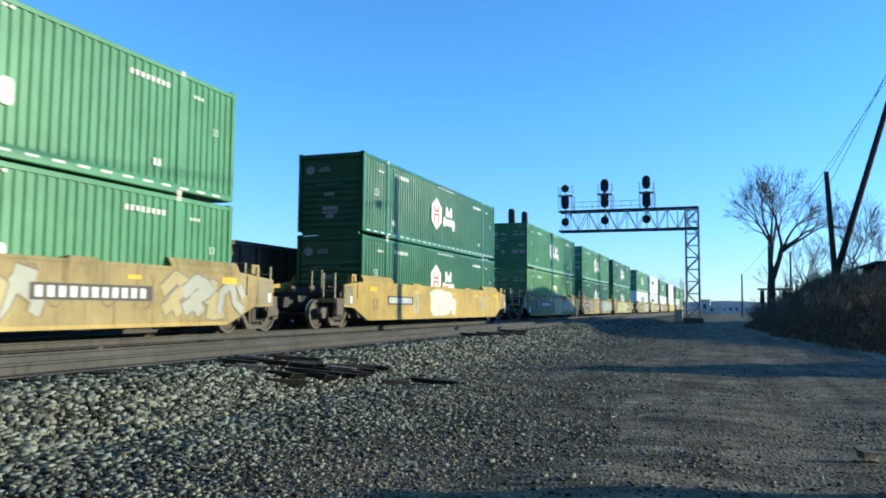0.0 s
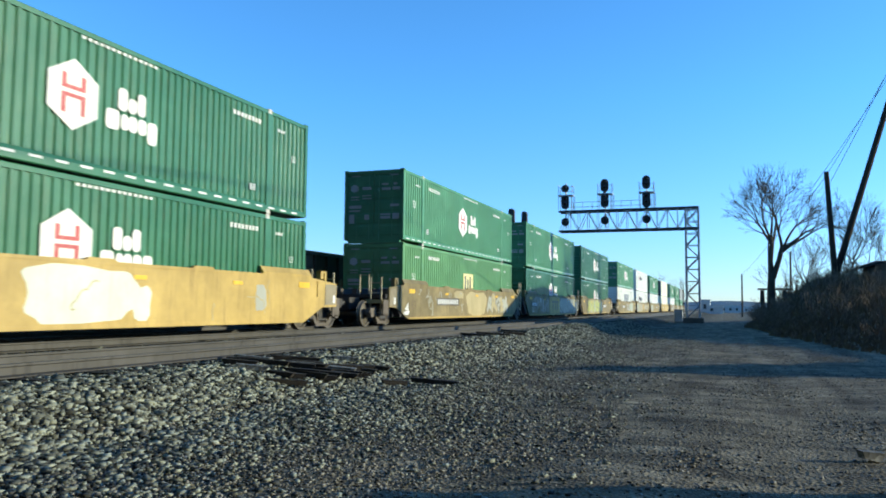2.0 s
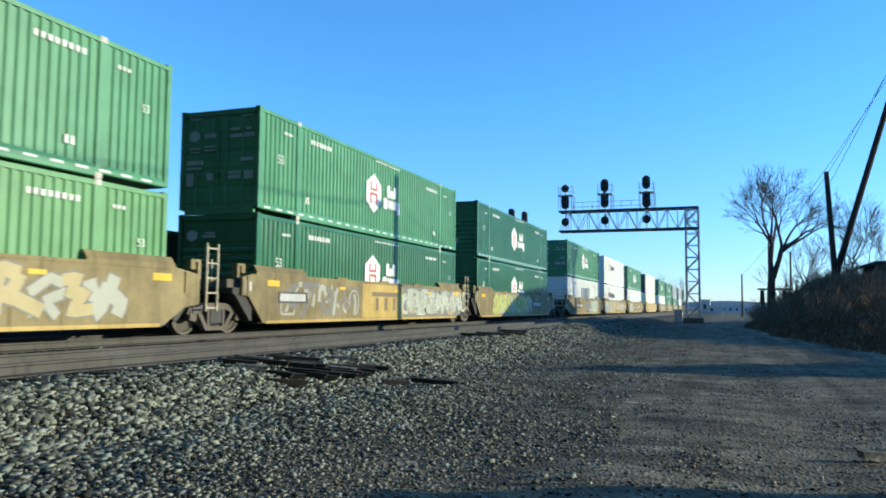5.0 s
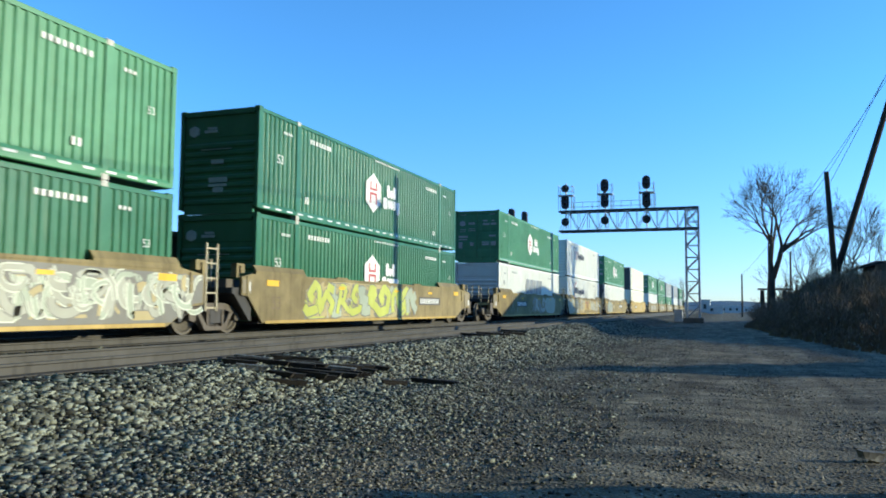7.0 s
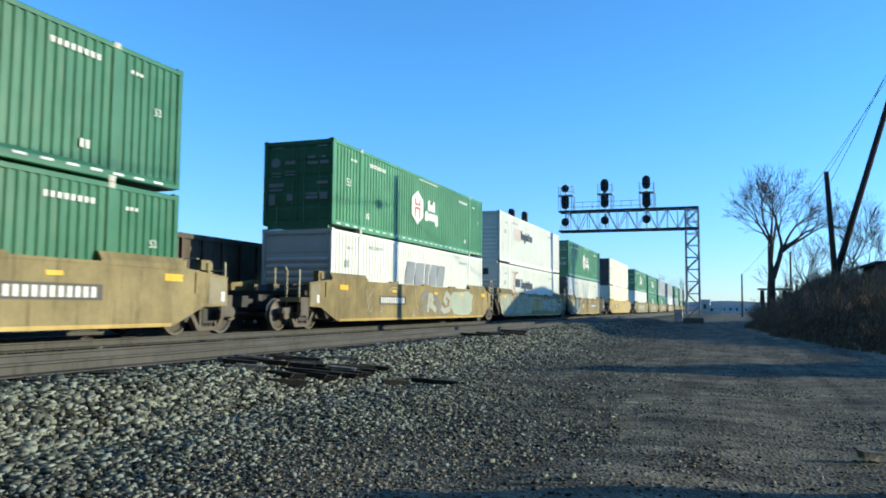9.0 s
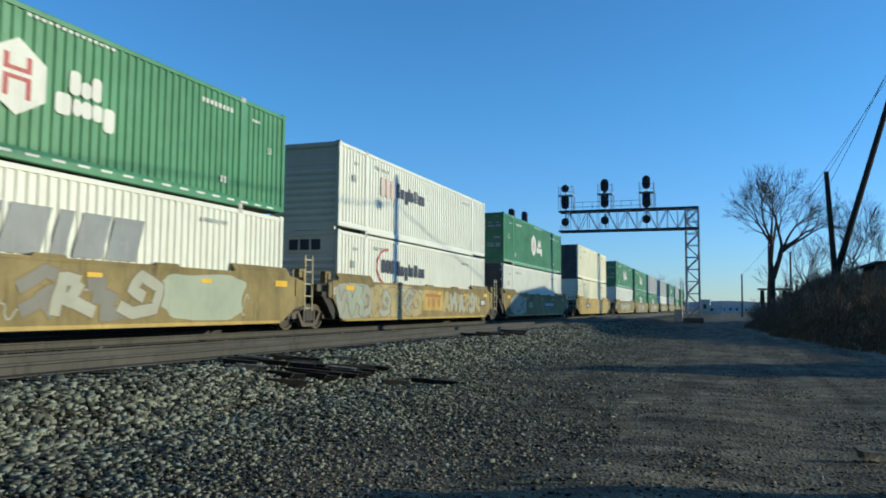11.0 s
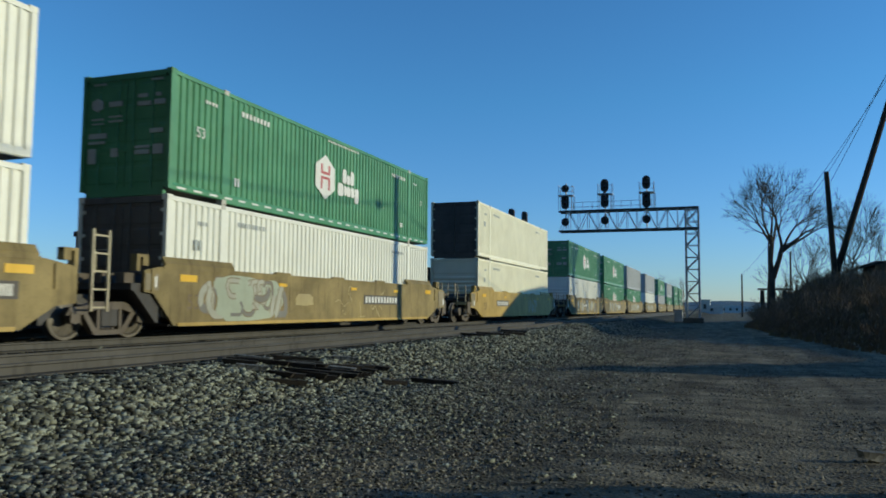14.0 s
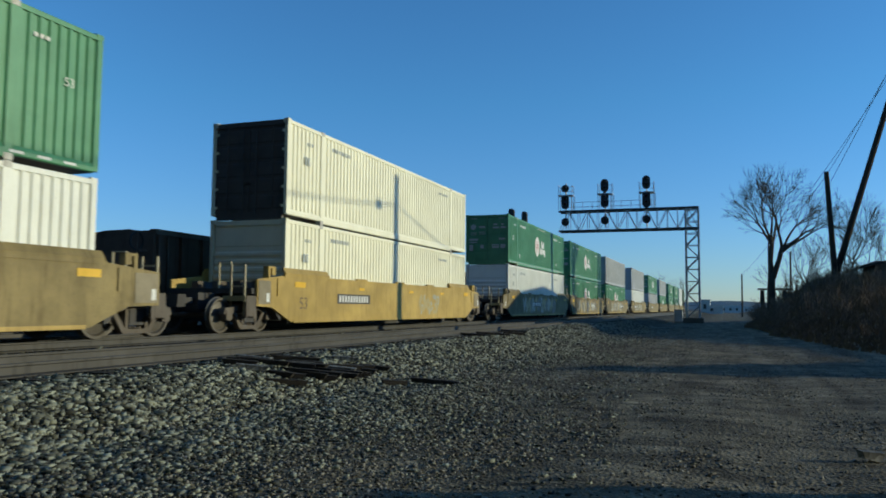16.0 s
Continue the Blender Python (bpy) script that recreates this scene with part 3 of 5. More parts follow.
def build_containers():
    kinds, rng = {}, random.Random(4)
    for key, mat, end, lab in (("green_doors", GREEN_OLD, "doors", "green corrugated container with white hexagon and closed doors"),
                               ("green_front", GREEN, "front", "glossy green corrugated container with white hexagon, solid end"),
                               ("green_band", GREEN_LIGHT, "doors", "faded green corrugated container with pale square sticker"),
                               ("white_plain", WHITE, "front", "plain white corrugated container with grimy ribs"),
                               ("white_doors", WHITE, "doors", "plain white corrugated container with dark slate doors"),
                               ("white_word", WHITE, "front", "white corrugated container with grey slanted word shapes"),
                               ("white_dark", WHITE, "front", "white corrugated container with dark and faded red word shapes"),
                               ("white_arc", WHITE, "front", "white corrugated container with navy word shapes and red arc"),
                               ("cream_doors", CREAM, "doors", "plain cream corrugated container with dark closed doors"),
                               ("cream_front", CREAM, "front", "plain cream corrugated container with solid end"),
                               ("grey_plain", GREY, "front", "plain pale grey corrugated container")):
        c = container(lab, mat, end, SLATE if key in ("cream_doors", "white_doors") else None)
        green = key.startswith("green")
        if green:
            side_marks(c, MARK, rng, key != "green_band")
            dashes(c, 0.3, 15.9, 26)
        else:
            for y0, y1, z0, z1, n in ((1.1, 1.5, 2.3, 2.4, 3), (2.7, 4.0, 2.42, 2.54, 8), (12.5, 13.6, 2.42, 2.52, 8), (1.0, 1.35, 1.7, 1.95, 2)):
                tagged(part("number_strip", bars(HALF, y0, y1, z0, z1, n, rng, 0.4), MARK_DIM, c), kind="stuff")
        if green or end == "doors":
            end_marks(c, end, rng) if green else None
        if key == "green_band":
            part("sticker", Solid().box(HALF - 0.002, HALF + 0.005, 7.37, 8.86, 1.1, 2.02), STICKER, c, "pale yellow square sticker")
            d = Solid()
            for b in ((7.58, 7.78, 1.25, 1.9), (7.95, 8.15, 1.25, 1.75), (8.32, 8.52, 1.25, 1.9)):
                d.box(HALF + 0.004, HALF + 0.008, *b)
            part("sticker_bars", d, NAVY, c)
        if key == "white_word":
            for y, w in ((6.0, 0.85), (7.0, 0.9), (8.1, 0.35), (8.65, 0.75), (9.5, 0.85)):
                part("word_shape", Solid().prism([(y, 1.3), (y + w, 1.3), (y + w + 0.25, 2.2), (y + 0.25, 2.2)], 0, HALF - 0.002, HALF + 0.004), SLATE_MARK, c, "slanted grey shape")
        if key in ("white_dark", "white_arc"):
            dark = key == "white_dark"
            for k in range(3):
                y, z, w, h = (3.46 + k * 0.44, 1.87, 0.36, 0.72) if dark else (3.54 + k * 0.41, 1.88, 0.34, 0.50)
                part("word_shape", rounded(HALF, y, z, w, h, 0.1), PINK if dark else NAVY, c, "faded red shape" if dark else "navy shape")
            yy, zz = (4.74, 1.93) if dark else (4.8, 1.86)
            for w, h, dz in ((0.27, 0.56, 0), (0.34, 0.38, -0.09), (0.32, 0.52, -0.18), (0.12, 0.5, -0.03), (0.28, 0.38, -0.09), (0.2, 0.5, -0.03), (0.12, 0.5, -0.03), (0.3, 0.38, -0.09), (0.3, 0.38, -0.09)):
                part("word_shape", rounded(HALF, yy + w / 2, zz + dz, w, h, 0.055), NAVY, c, "dark rounded shape")
                yy += w + 0.075
            if not dark:
                arc, prev = Solid(), None
                for k in range(15):
                    a = radians(85 + k * 11.5)
                    y, z = 3.95 + 0.92 * math.cos(a), 1.86 + 0.66 * math.sin(a)
                    if prev:
                        dy, dz = y - prev[0], z - prev[1]
                        ln = math.hypot(dy, dz)
                        ny, nz = -dz / ln * 0.04, dy / ln * 0.04
                        arc.prism([(prev[0] - ny, prev[1] - nz), (y - ny, z - nz), (y + ny, z + nz), (prev[0] + ny, prev[1] + nz)], 0, HALF - 0.002, HALF + 0.005)
                    prev = (y, z)
                part("arc", arc, RED, c, "red arc")
                for i in range(3):
                    part("end_shape", Solid().box(-0.55 + i * 0.42, -0.22 + i * 0.42, 0.03, 0.05, 2.25, 2.6), NAVY, c, "navy shape")
        kinds[key] = c
    return kinds


# ---- well cars ----
OUT = 1.43


def build_bogie(parent, y):
    b = part("bogie", Solid().box(-1.1, 1.1, -0.22, 0.22, 0.28, 0.62).box(-0.35, 0.35, -0.35, 0.35, 0.60, 0.72), DARK, parent, "dark cast steel truck", (0, y, RAIL))
    for sgn in (-1, 1):
        f, x0, x1 = Solid(), sgn * 0.94, sgn * 1.10
        x0, x1 = min(x0, x1), max(x0, x1)
        top = [(-1.12, 0.50), (-1.05, 0.66), (-0.72, 0.68), (-0.38, 0.78), (0.38, 0.78), (0.72, 0.68), (1.05, 0.66), (1.12, 0.50), (0.72, 0.52), (0.36, 0.62), (-0.36, 0.62), (-0.72, 0.52)]
        f.prism(top[:4] + [(-0.36, 0.62), (-0.72, 0.52)], 0, x0, x1)
        f.prism([(-0.38, 0.78), (0.38, 0.78), (0.36, 0.62), (-0.36, 0.62)], 0, x0, x1)
        f.prism([(0.38, 0.78), (0.72, 0.68), (1.05, 0.66), (1.12, 0.50), (0.72, 0.52), (0.36, 0.62)], 0, x0, x1)
        for q in (-1, 1):
            f.prism([(q * 0.74, 0.56), (q * 0.60, 0.56), (q * 0.30, 0.16), (q * 0.42, 0.12)], 0, x0, x1)
            f.prism([(q * 0.34, 0.64), (q * 0.26, 0.64), (q * 0.26, 0.18), (q * 0.34, 0.18)], 0, x0, x1)
            f.prism([(q * 1.03, 0.60), (q * 0.78, 0.60), (q * 0.78, 0.36), (q * 0.90, 0.33), (q * 1.03, 0.36)], 0, x0 + 0.01, x1 + 0.02 * sgn)
        f.prism([(-0.42, 0.10), (0.42, 0.10), (0.36, 0.20), (-0.36, 0.20)], 0, x0, x1)
        part("side_frame", f, TRUCK, b, "rusty grey cast side frame")
        s = Solid()
        for k in (-0.14, 0, 0.14):
            for i in range(5):
                z = 0.21 + i * 0.062
                s.tube((sgn * 1.02, k, z), (sgn * 1.02, k, z + 0.038), 0.058, n=8)
        part("spring", s, TRUCK, b)
    out = []
    for q in (-1, 1):
        w = Solid().tube((-1.02, 0, 0), (1.02, 0, 0), 0.075, n=10)
        for sgn in (-1, 1):
            prof = [(-0.09, 0.10), (-0.06, 0.14), (-0.015, 0.36), (-0.065, 0.40), (-0.065, 0.455), (0.03, 0.462), (0.045, 0.49), (0.068, 0.485), (0.068, 0.40), (0.025, 0.36), (0.05, 0.14), (0.09, 0.10)]
            w.ring((sgn * 0.76, 0, 0), [(-sgn * x, r) for x, r in prof], 28)
        ws = part("wheelset", w, WHEEL, b, "worn steel wheels on an axle", (0, q * 0.875, 0.46), False)
        out.append((ws, q))
    return b, out


def build_coupling(c, sgn, y):
    """Coupler, draft box, hoses at a free end; sgn -1: towards -y."""
    s = Solid().box(-0.28, 0.28, *sorted((y, y + sgn * 0.9)), 0.62 + RAIL, 1.05 + RAIL)
    s.box(-0.12, 0.12, *sorted((y + sgn * 0.9, y + sgn * 1.35)), 0.76 + RAIL, 0.92 + RAIL)
    s.prism([(-0.17, 1.30), (0.17, 1.30), (0.20, 1.62), (-0.14, 1.62)], 1, *sorted((y + sgn * 1.28, y + sgn * 1.58)))
    part("coupler", s, DARK, c, "dark steel coupler")


def ladder(c, x, y, z0, z1, wide, mat, across):
    """Grab ladder of two stiles and rungs."""
    s = Solid()
    d = (0, wide) if not across else (wide, 0)
    for k in (0, 1):
        s.box(x + k * d[0] - 0.025, x + k * d[0] + 0.025, y + k * d[1] - 0.025, y + k * d[1] + 0.025, z0, z1)
    for i in range(int((z1 - z0 - 0.1) / 0.36) + 1):
        z = z0 + 0.08 + i * 0.36
        s.box(min(x, x + d[0]) - 0.01, max(x, x + d[0]) + 0.01, min(y, y + d[1]) - 0.01, max(y, y + d[1]) + 0.01, z - 0.018, z + 0.018)
    part("ladder", s, mat, c, "painted steel ladder")


def side_outline(first, last):
    """Outline of a car's side, y and z: long at a coupled end, cut short at a jointed end."""
    near = [(-1.55, 2.05), (-1.55, 1.33), (-0.84, 1.30), (0.20, 0.88)] if first else [(-0.80, 2.08), (-0.80, 1.62), (-0.50, 1.58), (0.18, 0.88)]
    far = [(LEN - 0.20, 0.88), (LEN + 0.84, 1.30), (LEN + 1.75, 1.33), (LEN + 1.75, 2.05)] if last else [(LEN - 0.18, 0.88), (LEN + 0.55, 1.30), (LEN + 1.05, 1.36), (LEN + 1.05, 2.06)]
    return near + far + [(LEN + 0.3, 2.18), (-0.3, 2.18)]



PANELS = ((10.0, 3.15), (1.93, 2.4), (3.45, 2.9), (0.9, 1.6), (11.4, 2.4), (3.4, 2.4), (15.0, 0.9), (9.86, 3.0), (2.95, 2.4), (5.4, 2.5), (9.0, 2.5))


def well_car(mat, label, first, last, seed):
    """One well of a stack car. first/last: this end is coupled, not jointed to the next well."""
    rng = random.Random(seed)
    c = thing("well_car", label, "freight car", "cars of the train")
    wheels = []
    for sgn in (1, -1):
        s = Solid().prism(side_outline(first, last), 0, *sorted((sgn * (OUT - 0.07), sgn * OUT)))
        p = part("side_panel", s, mat, c)
        part("bottom_chord", Solid().box(*sorted((sgn * (OUT - 0.16), sgn * (OUT + 0.018))), 0.30, LEN - 0.30, 0.86, 0.94), YELLOW, p)
        part("top_chord", Solid().box(*sorted((sgn * (OUT - 0.10), sgn * (OUT + 0.015))), -0.2, LEN + 0.2, 2.14, 2.21), mat, p)
        for y0, y1 in ((-0.15, 2.42), (LEN - 2.42, LEN + 0.15)):
            g = Solid().prism([(sgn * OUT, 2.20), (sgn * (OUT + 0.005), 2.26), (sgn * (OUT - 0.10), 2.42), (sgn * (OUT - 0.13), 2.42), (sgn * (OUT - 0.06), 2.20)], 1, y0, y1)
            part("guide_flare", g, mat, p)
        for y in (4.7, 8.0, 11.2):
            part("guide_bracket", Solid().prism([(y - 0.42, 2.21), (y - 0.34, 2.27), (y + 0.34, 2.27), (y + 0.42, 2.21)], 0, *sorted((sgn * (OUT - 0.06), sgn * (OUT + 0.02)))), mat, p)
        for y in (-0.55, LEN + 0.55):
            part("stiffener", Solid().box(*sorted((sgn * OUT, sgn * (OUT + 0.03))), y - 0.05, y + 0.05, 1.62, 2.10), mat, p)
    for ya, yb in ((0.1, 1.6), (7.6, 8.6), (LEN - 1.6, LEN - 0.1)):
        part("floor_plate", Solid().box(-OUT + 0.08, OUT - 0.08, ya, yb, 0.86, 0.92), DARK, c)
    for ya, yb, za, plate in ((-1.50, -0.92, 1.38, first), (-0.77, -0.36, 1.66, not first), (LEN + 1.0, LEN + 1.7, 1.38, last)):
        if plate:
            part("end_plate", Solid().prism([(ya, za), (yb, za), (yb, 2.02), (ya, 2.02)], 0, OUT - 0.002, OUT + 0.012), ENDPLATE, c, "paler end plate")
            part("placard", Solid().box(OUT + 0.011, OUT + 0.014, yb - 0.2, yb - 0.06, za + 0.06, za + 0.30), MARK, c, "small white placard")
    # sloped end bulkheads with platforms over the trucks
    for sgn, y, free in ((-1, -0.25, first), (1, LEN + 0.25, last)):
        reach = 1.45 if free else 0.85
        e = Solid().prism([(y, 0.95), (y + sgn * 0.08, 0.95), (y + sgn * 0.75, 1.62), (y + sgn * reach, 1.66), (y + sgn * reach, 1.80), (y + sgn * 0.6, 1.80), (y, 2.02)], 0, -OUT + 0.075, OUT - 0.075)
        part("end_platform", e, DARK, c, "dark end platform over the truck")
        for x in (-0.9, -0.2, 0.5, 1.1):
            part("platform_fitting", Solid().box(x - 0.11, x + 0.11, *sorted((y + sgn * 0.55, y + sgn * 0.9)), 1.80, 2.02), TRUCK, c, "grimy bracket")
        if free or sgn < 0:
            part("hand_rail", Solid().path([(0.25, y + sgn * (reach - 0.1), 1.80), (0.25, y + sgn * (reach - 0.1), 2.52), (0.62, y + sgn * (reach - 0.1), 2.52), (0.62, y + sgn * (reach - 0.1), 1.80)], 0.03), LADDER, c, "bent pipe hand rail")
        pb = Solid().box(OUT - 0.16, OUT + 0.012, *sorted((y + sgn * 0.45, y + sgn * 0.62)), 2.18, 2.40).box(OUT - 0.16, OUT + 0.012, *sorted((y + sgn * 0.7, y + sgn * 0.8)), 2.06, 2.40).box(OUT - 0.16, OUT + 0.012, *sorted((y + sgn * 0.45, y + sgn * 0.8)), 2.36, 2.42)
        part("end_bracket", pb, mat, c)
        if free:
            build_coupling(c, sgn, y + sgn * 1.35)
            ladder(c, OUT - 0.18, y + sgn * 1.62, 1.05, 2.42, -0.42, LADDER, True)
            part("step_board", Solid().box(OUT - 0.75, OUT - 0.05, *sorted((y + sgn * 1.48, y + sgn * 1.78)), 1.46, 1.60), G_CREAM, c, "pale worn step board")
            part("step", Solid().box(OUT - 0.5, OUT - 0.02, *sorted((y + sgn * 1.42, y + sgn * 1.72)), 1.02, 1.06).box(OUT - 0.06, OUT - 0.02, *sorted((y + sgn * 1.3, y + sgn * 1.75)), 1.02, 1.60), TRUCK, c)
        elif sgn < 0:
            ladder(c, OUT - 0.03, y - 1.98, 1.20, 2.84, 0.42, LADDER, False)
            part("joint", Solid().box(-0.4, 0.4, y - 2.1, y - 1.0, 1.1, 1.55), DARK, c, "dark articulated joint")
    b, ws = build_bogie(c, -1.40)
    wheels += ws
    if last:
        b, ws = build_bogie(c, LEN + 1.47)
        wheels += ws
    # markings
    x = OUT
    part("size_mark", FIGURES_DARK, None, c, at=(x + 0.002, 0.85, 1.40))
    y, wd = PANELS[seed % len(PANELS)]
    part("number_panel", Solid().box(x - 0.002, x + 0.010, y, y + wd, 1.42, 1.74), PLATE, c, "dark number panel")
    tagged(part("number_strip", bars(x + 0.010, y + 0.12, y + wd - 0.1, 1.475, 1.685, 11, rng, 0.38), MARK, c), kind="stuff")
    for y in (0.35, 4.5, 8.9, 12.4, 15.6):
        part("reflector", Solid().box(x - 0.002, x + 0.011, y, y + (0.6 if y in (0.35, 15.6) else 0.4), 1.88, 2.04 if y in (0.35, 15.6) else 1.97), TAPE, c, "yellow patch")
    return c, wheels


def ribbon(s, pts, w, x):
    """A painted stroke of even width on the panel's face."""
    left, right = [], []
    for i, (y, z) in enumerate(pts):
        a, b = pts[max(0, i - 1)], pts[min(len(pts) - 1, i + 1)]
        dy, dz = b[0] - a[0], b[1] - a[1]
        ln = math.hypot(dy, dz) or 1
        left.append((x, y - dz / ln * w / 2, z + dy / ln * w / 2))
        right.append((x, y + dz / ln * w / 2, z - dy / ln * w / 2))
    n = len(pts)
    s.add(left + right, [(i, i + 1, n + i + 1, n + i) for i in range(n - 1)])


def curve_pts(rng, cy, cz, ry, rz, z0, z1):
    """A bent sweep: part of an oval, or a slash with a hooked end."""
    a, pts = rng.random() * 6.283, []
    if rng.random() < 0.6:
        sweep = rng.uniform(2.0, 5.2) * rng.choice((-1, 1))
        for k in range(15):
            t = a + sweep * k / 14
            pts.append((cy + ry * math.cos(t) * (1 - 0.25 * k / 14), cz + rz * math.sin(t)))
    else:
        lean, hook = rng.uniform(-0.45, 0.45), rng.uniform(-0.5, 0.5)
        for k in range(12):
            t = k / 11
            pts.append((cy + lean * (t - 0.5) + hook * max(0, t - 0.6) ** 1.5, cz + rz * 1.1 * (2 * t - 1)))
    return [(y, min(max(z, z0), z1)) for y, z in pts]


FORMS = (  # strokes of sprayed block forms in a unit square: hooks, loops and bent bars
    (((0, 0), (0.15, 1), (0.55, 0.88)), ((0.55, 0.88), (0.35, 0.42), (0.95, 0.08)), ((0.1, 0.5), (0.45, 0.35))),
    (((0, 0.2), (0.3, 0), (0.9, 0.12), (1.05, 0.7), (0.6, 1), (0.3, 0.62), (0.62, 0.42)),),
    (((0, 1), (0.3, 0.05), (0.5, 0.75), (1.02, 0.35), (0.85, 0)), ((0.55, 1), (0.95, 0.85))),
    (((0, 0.6), (0.5, 1), (1.05, 0.75), (0.4, 0.42), (0.65, 0)), ((0, 0.1), (0.35, 0.3))),
    (((0.05, 0), (0, 0.7), (0.4, 1), (0.6, 0.4), (1.05, 0.1)), ((0.75, 0.95), (0.95, 0.55))),
    (((0, 0.85), (0.45, 0.95), (0.2, 0.5), (0.7, 0.55), (0.35, 0.02), (1.0, 0.1)),),
)


def graffiti(c, seed, y0, y1, fills, line, shape="sweeps", z0=0.98, z1=2.10):
    """Sprayed paint: crowded fat sweeps with outlines over a soft patch, in thin layers on the car's side."""
    rng = random.Random(seed)
    n = max(1, round((y1 - y0) / 0.62))
    wide, mid = (y1 - y0) / n, (z0 + z1) / 2
    if shape == "blob":
        ph = rng.random() * 6
        ring = []
        for j in range(40):
            a = 2 * math.pi * j / 40
            r = 1 + 0.07 * math.sin(3 * a + ph) + 0.05 * math.sin(7 * a + 2 * ph)
            co, si = math.cos(a), math.sin(a)
            ring.append((x_of(0.004), (y0 + y1) / 2 + r * (y1 - y0) / 2 * math.copysign(abs(co) ** 0.6, co), min(max(mid + r * (z1 - z0) / 2 * math.copysign(abs(si) ** 0.6, si), z0), z1)))
        part("paint_patch", Solid().add(ring, [tuple(range(40))]), fills[0], c, "sprayed patch of paint")
        return
    if shape == "letters":
        # fat block forms side by side, one dark outline round each, a thin light edge on some
        n = max(1, round((y1 - y0) / 0.72))
        wide = (y1 - y0) / n
        tall = z1 - z0 - 0.24
        for i in range(n):
            forms = FORMS[rng.randrange(len(FORMS))]
            lean, w = rng.uniform(-0.12, 0.22), rng.uniform(0.20, 0.34)
            a0, fat = y0 + (i - 0.04) * wide, wide * rng.uniform(1.1, 1.5)
            lift, grow = rng.uniform(0, 0.10), rng.uniform(0.82, 1.0)
            runs = []
            for run_pts in forms:
                fine = []
                for (pa, qa), (pb, qb) in zip(run_pts, run_pts[1:]):
                    fine += [(pa + (pb - pa) * m / 4, qa + (qb - qa) * m / 4) for m in range(4)]
                fine.append(run_pts[-1])
                runs.append([(a0 + p * fat + lean * (q - 0.5) + 0.02 * math.sin(9 * q + i), z0 + 0.12 + (lift + q * grow * (1 - lift)) * tall) for p, q in fine])
            for step, (extra, mat) in enumerate(((0.075, line), (0.0, fills[i % len(fills)]))):
                body = Solid()
                for m, pts in enumerate(runs):
                    ribbon(body, pts, w + extra, x_of(0.00923 + 0.00117 * (i % 2) + 0.00043 * step + 0.00006 * m))
                part("paint_outline" if step == 0 else "paint_stroke", body, mat, c, "dark sprayed outline" if step == 0 else "sprayed block form")
        return
    level = 0
    for i in range(n):
        for k in range(4):
            cy = y0 + (i + rng.uniform(0.15, 0.85)) * wide
            cz = mid + rng.uniform(-0.30, 0.30)
            pts = curve_pts(rng, cy, cz, wide * rng.uniform(0.35, 0.75), (z1 - z0) * rng.uniform(0.14, 0.42), z0 + 0.13, z1 - 0.13)
            w = rng.uniform(0.06, 0.20)
            level += 1
            d = 0.003 + 0.00009 * level
            a, b = Solid(), Solid()
            ribbon(a, pts, w + 0.05, x_of(d))
            ribbon(b, pts, w, x_of(d + 0.00005))
            part("paint_outline", a, line, c, "dark sprayed outline")
            part("paint_stroke", b, fills[(i + k) % len(fills)], c, "sprayed stroke")


def x_of(d):
    return OUT + d


def tagging(c, seed, y0, y1, n, mat, z0=1.0, z1=2.05):
    """Thin scrawled lines."""
    rng = random.Random(seed)
    for i in range(n):
        y, z = rng.uniform(y0, y1 - 0.9), rng.uniform(z0 + 0.15, z1 - 0.15)
        pts, a = [], rng.random() * 6
        for k in range(14):
            pts.append((y, min(max(z, z0), z1)))
            a += rng.uniform(-1.0, 1.2)
            y, z = y + 0.07 * math.cos(a) + 0.025, z + 0.08 * math.sin(a)
        s = Solid()
        ribbon(s, pts, rng.uniform(0.025, 0.05), x_of(0.0085))
        part("scrawl", s, mat, c, "thin scrawled paint")


# ---- the train: where each well's near end stands at the start, what it carries ----
UNITS = [  # place, upper, lower, car paint, coupled near end, coupled far end
    (0.40, "green_doors", "green_doors", DULL, True, True),
    (24.06, "green_front", "green_front", YELLOW, True, True),
    (47.62, "green_doors", "green_band", TAN, True, False),
    (67.33, "green_doors", "green_front", TAN, False, False),
    (86.84, "green_front", "green_front", TAN, False, True),
    (110.35, "green_doors", "white_word", BROWN, True, False),
    (129.81, "white_dark", "white_arc", BROWN, False, False),
    (149.63, "green_doors", "white_doors", BROWN, False, True),
    (172.86, "cream_doors", "cream_front", YELLOW, True, True),
    (196.86, "green_doors", "white_plain", TAN, True, False),
    (215.62, "green_doors", "green_doors", TAN, False, False),
    (235.06, "grey_plain", "green_doors", TAN, False, True),
    (258.09, "grey_plain", "white_plain", BROWN, True, True),
    (281.45, "green_doors", "grey_plain", TAN, True, True),
    (302.93, "grey_plain", "green_doors", TAN, True, True),
    (326.4, "green_doors", "green_doors", TAN, True, False),
    (346.0, "green_doors", "green_front", TAN, False, False),
    (365.6, "white_plain", "white_plain", TAN, False, True),
    (389.2, "green_doors", "green_doors", TAN, True, True),
]
LOWER_Z, UPPER_Z = 0.945, 3.875


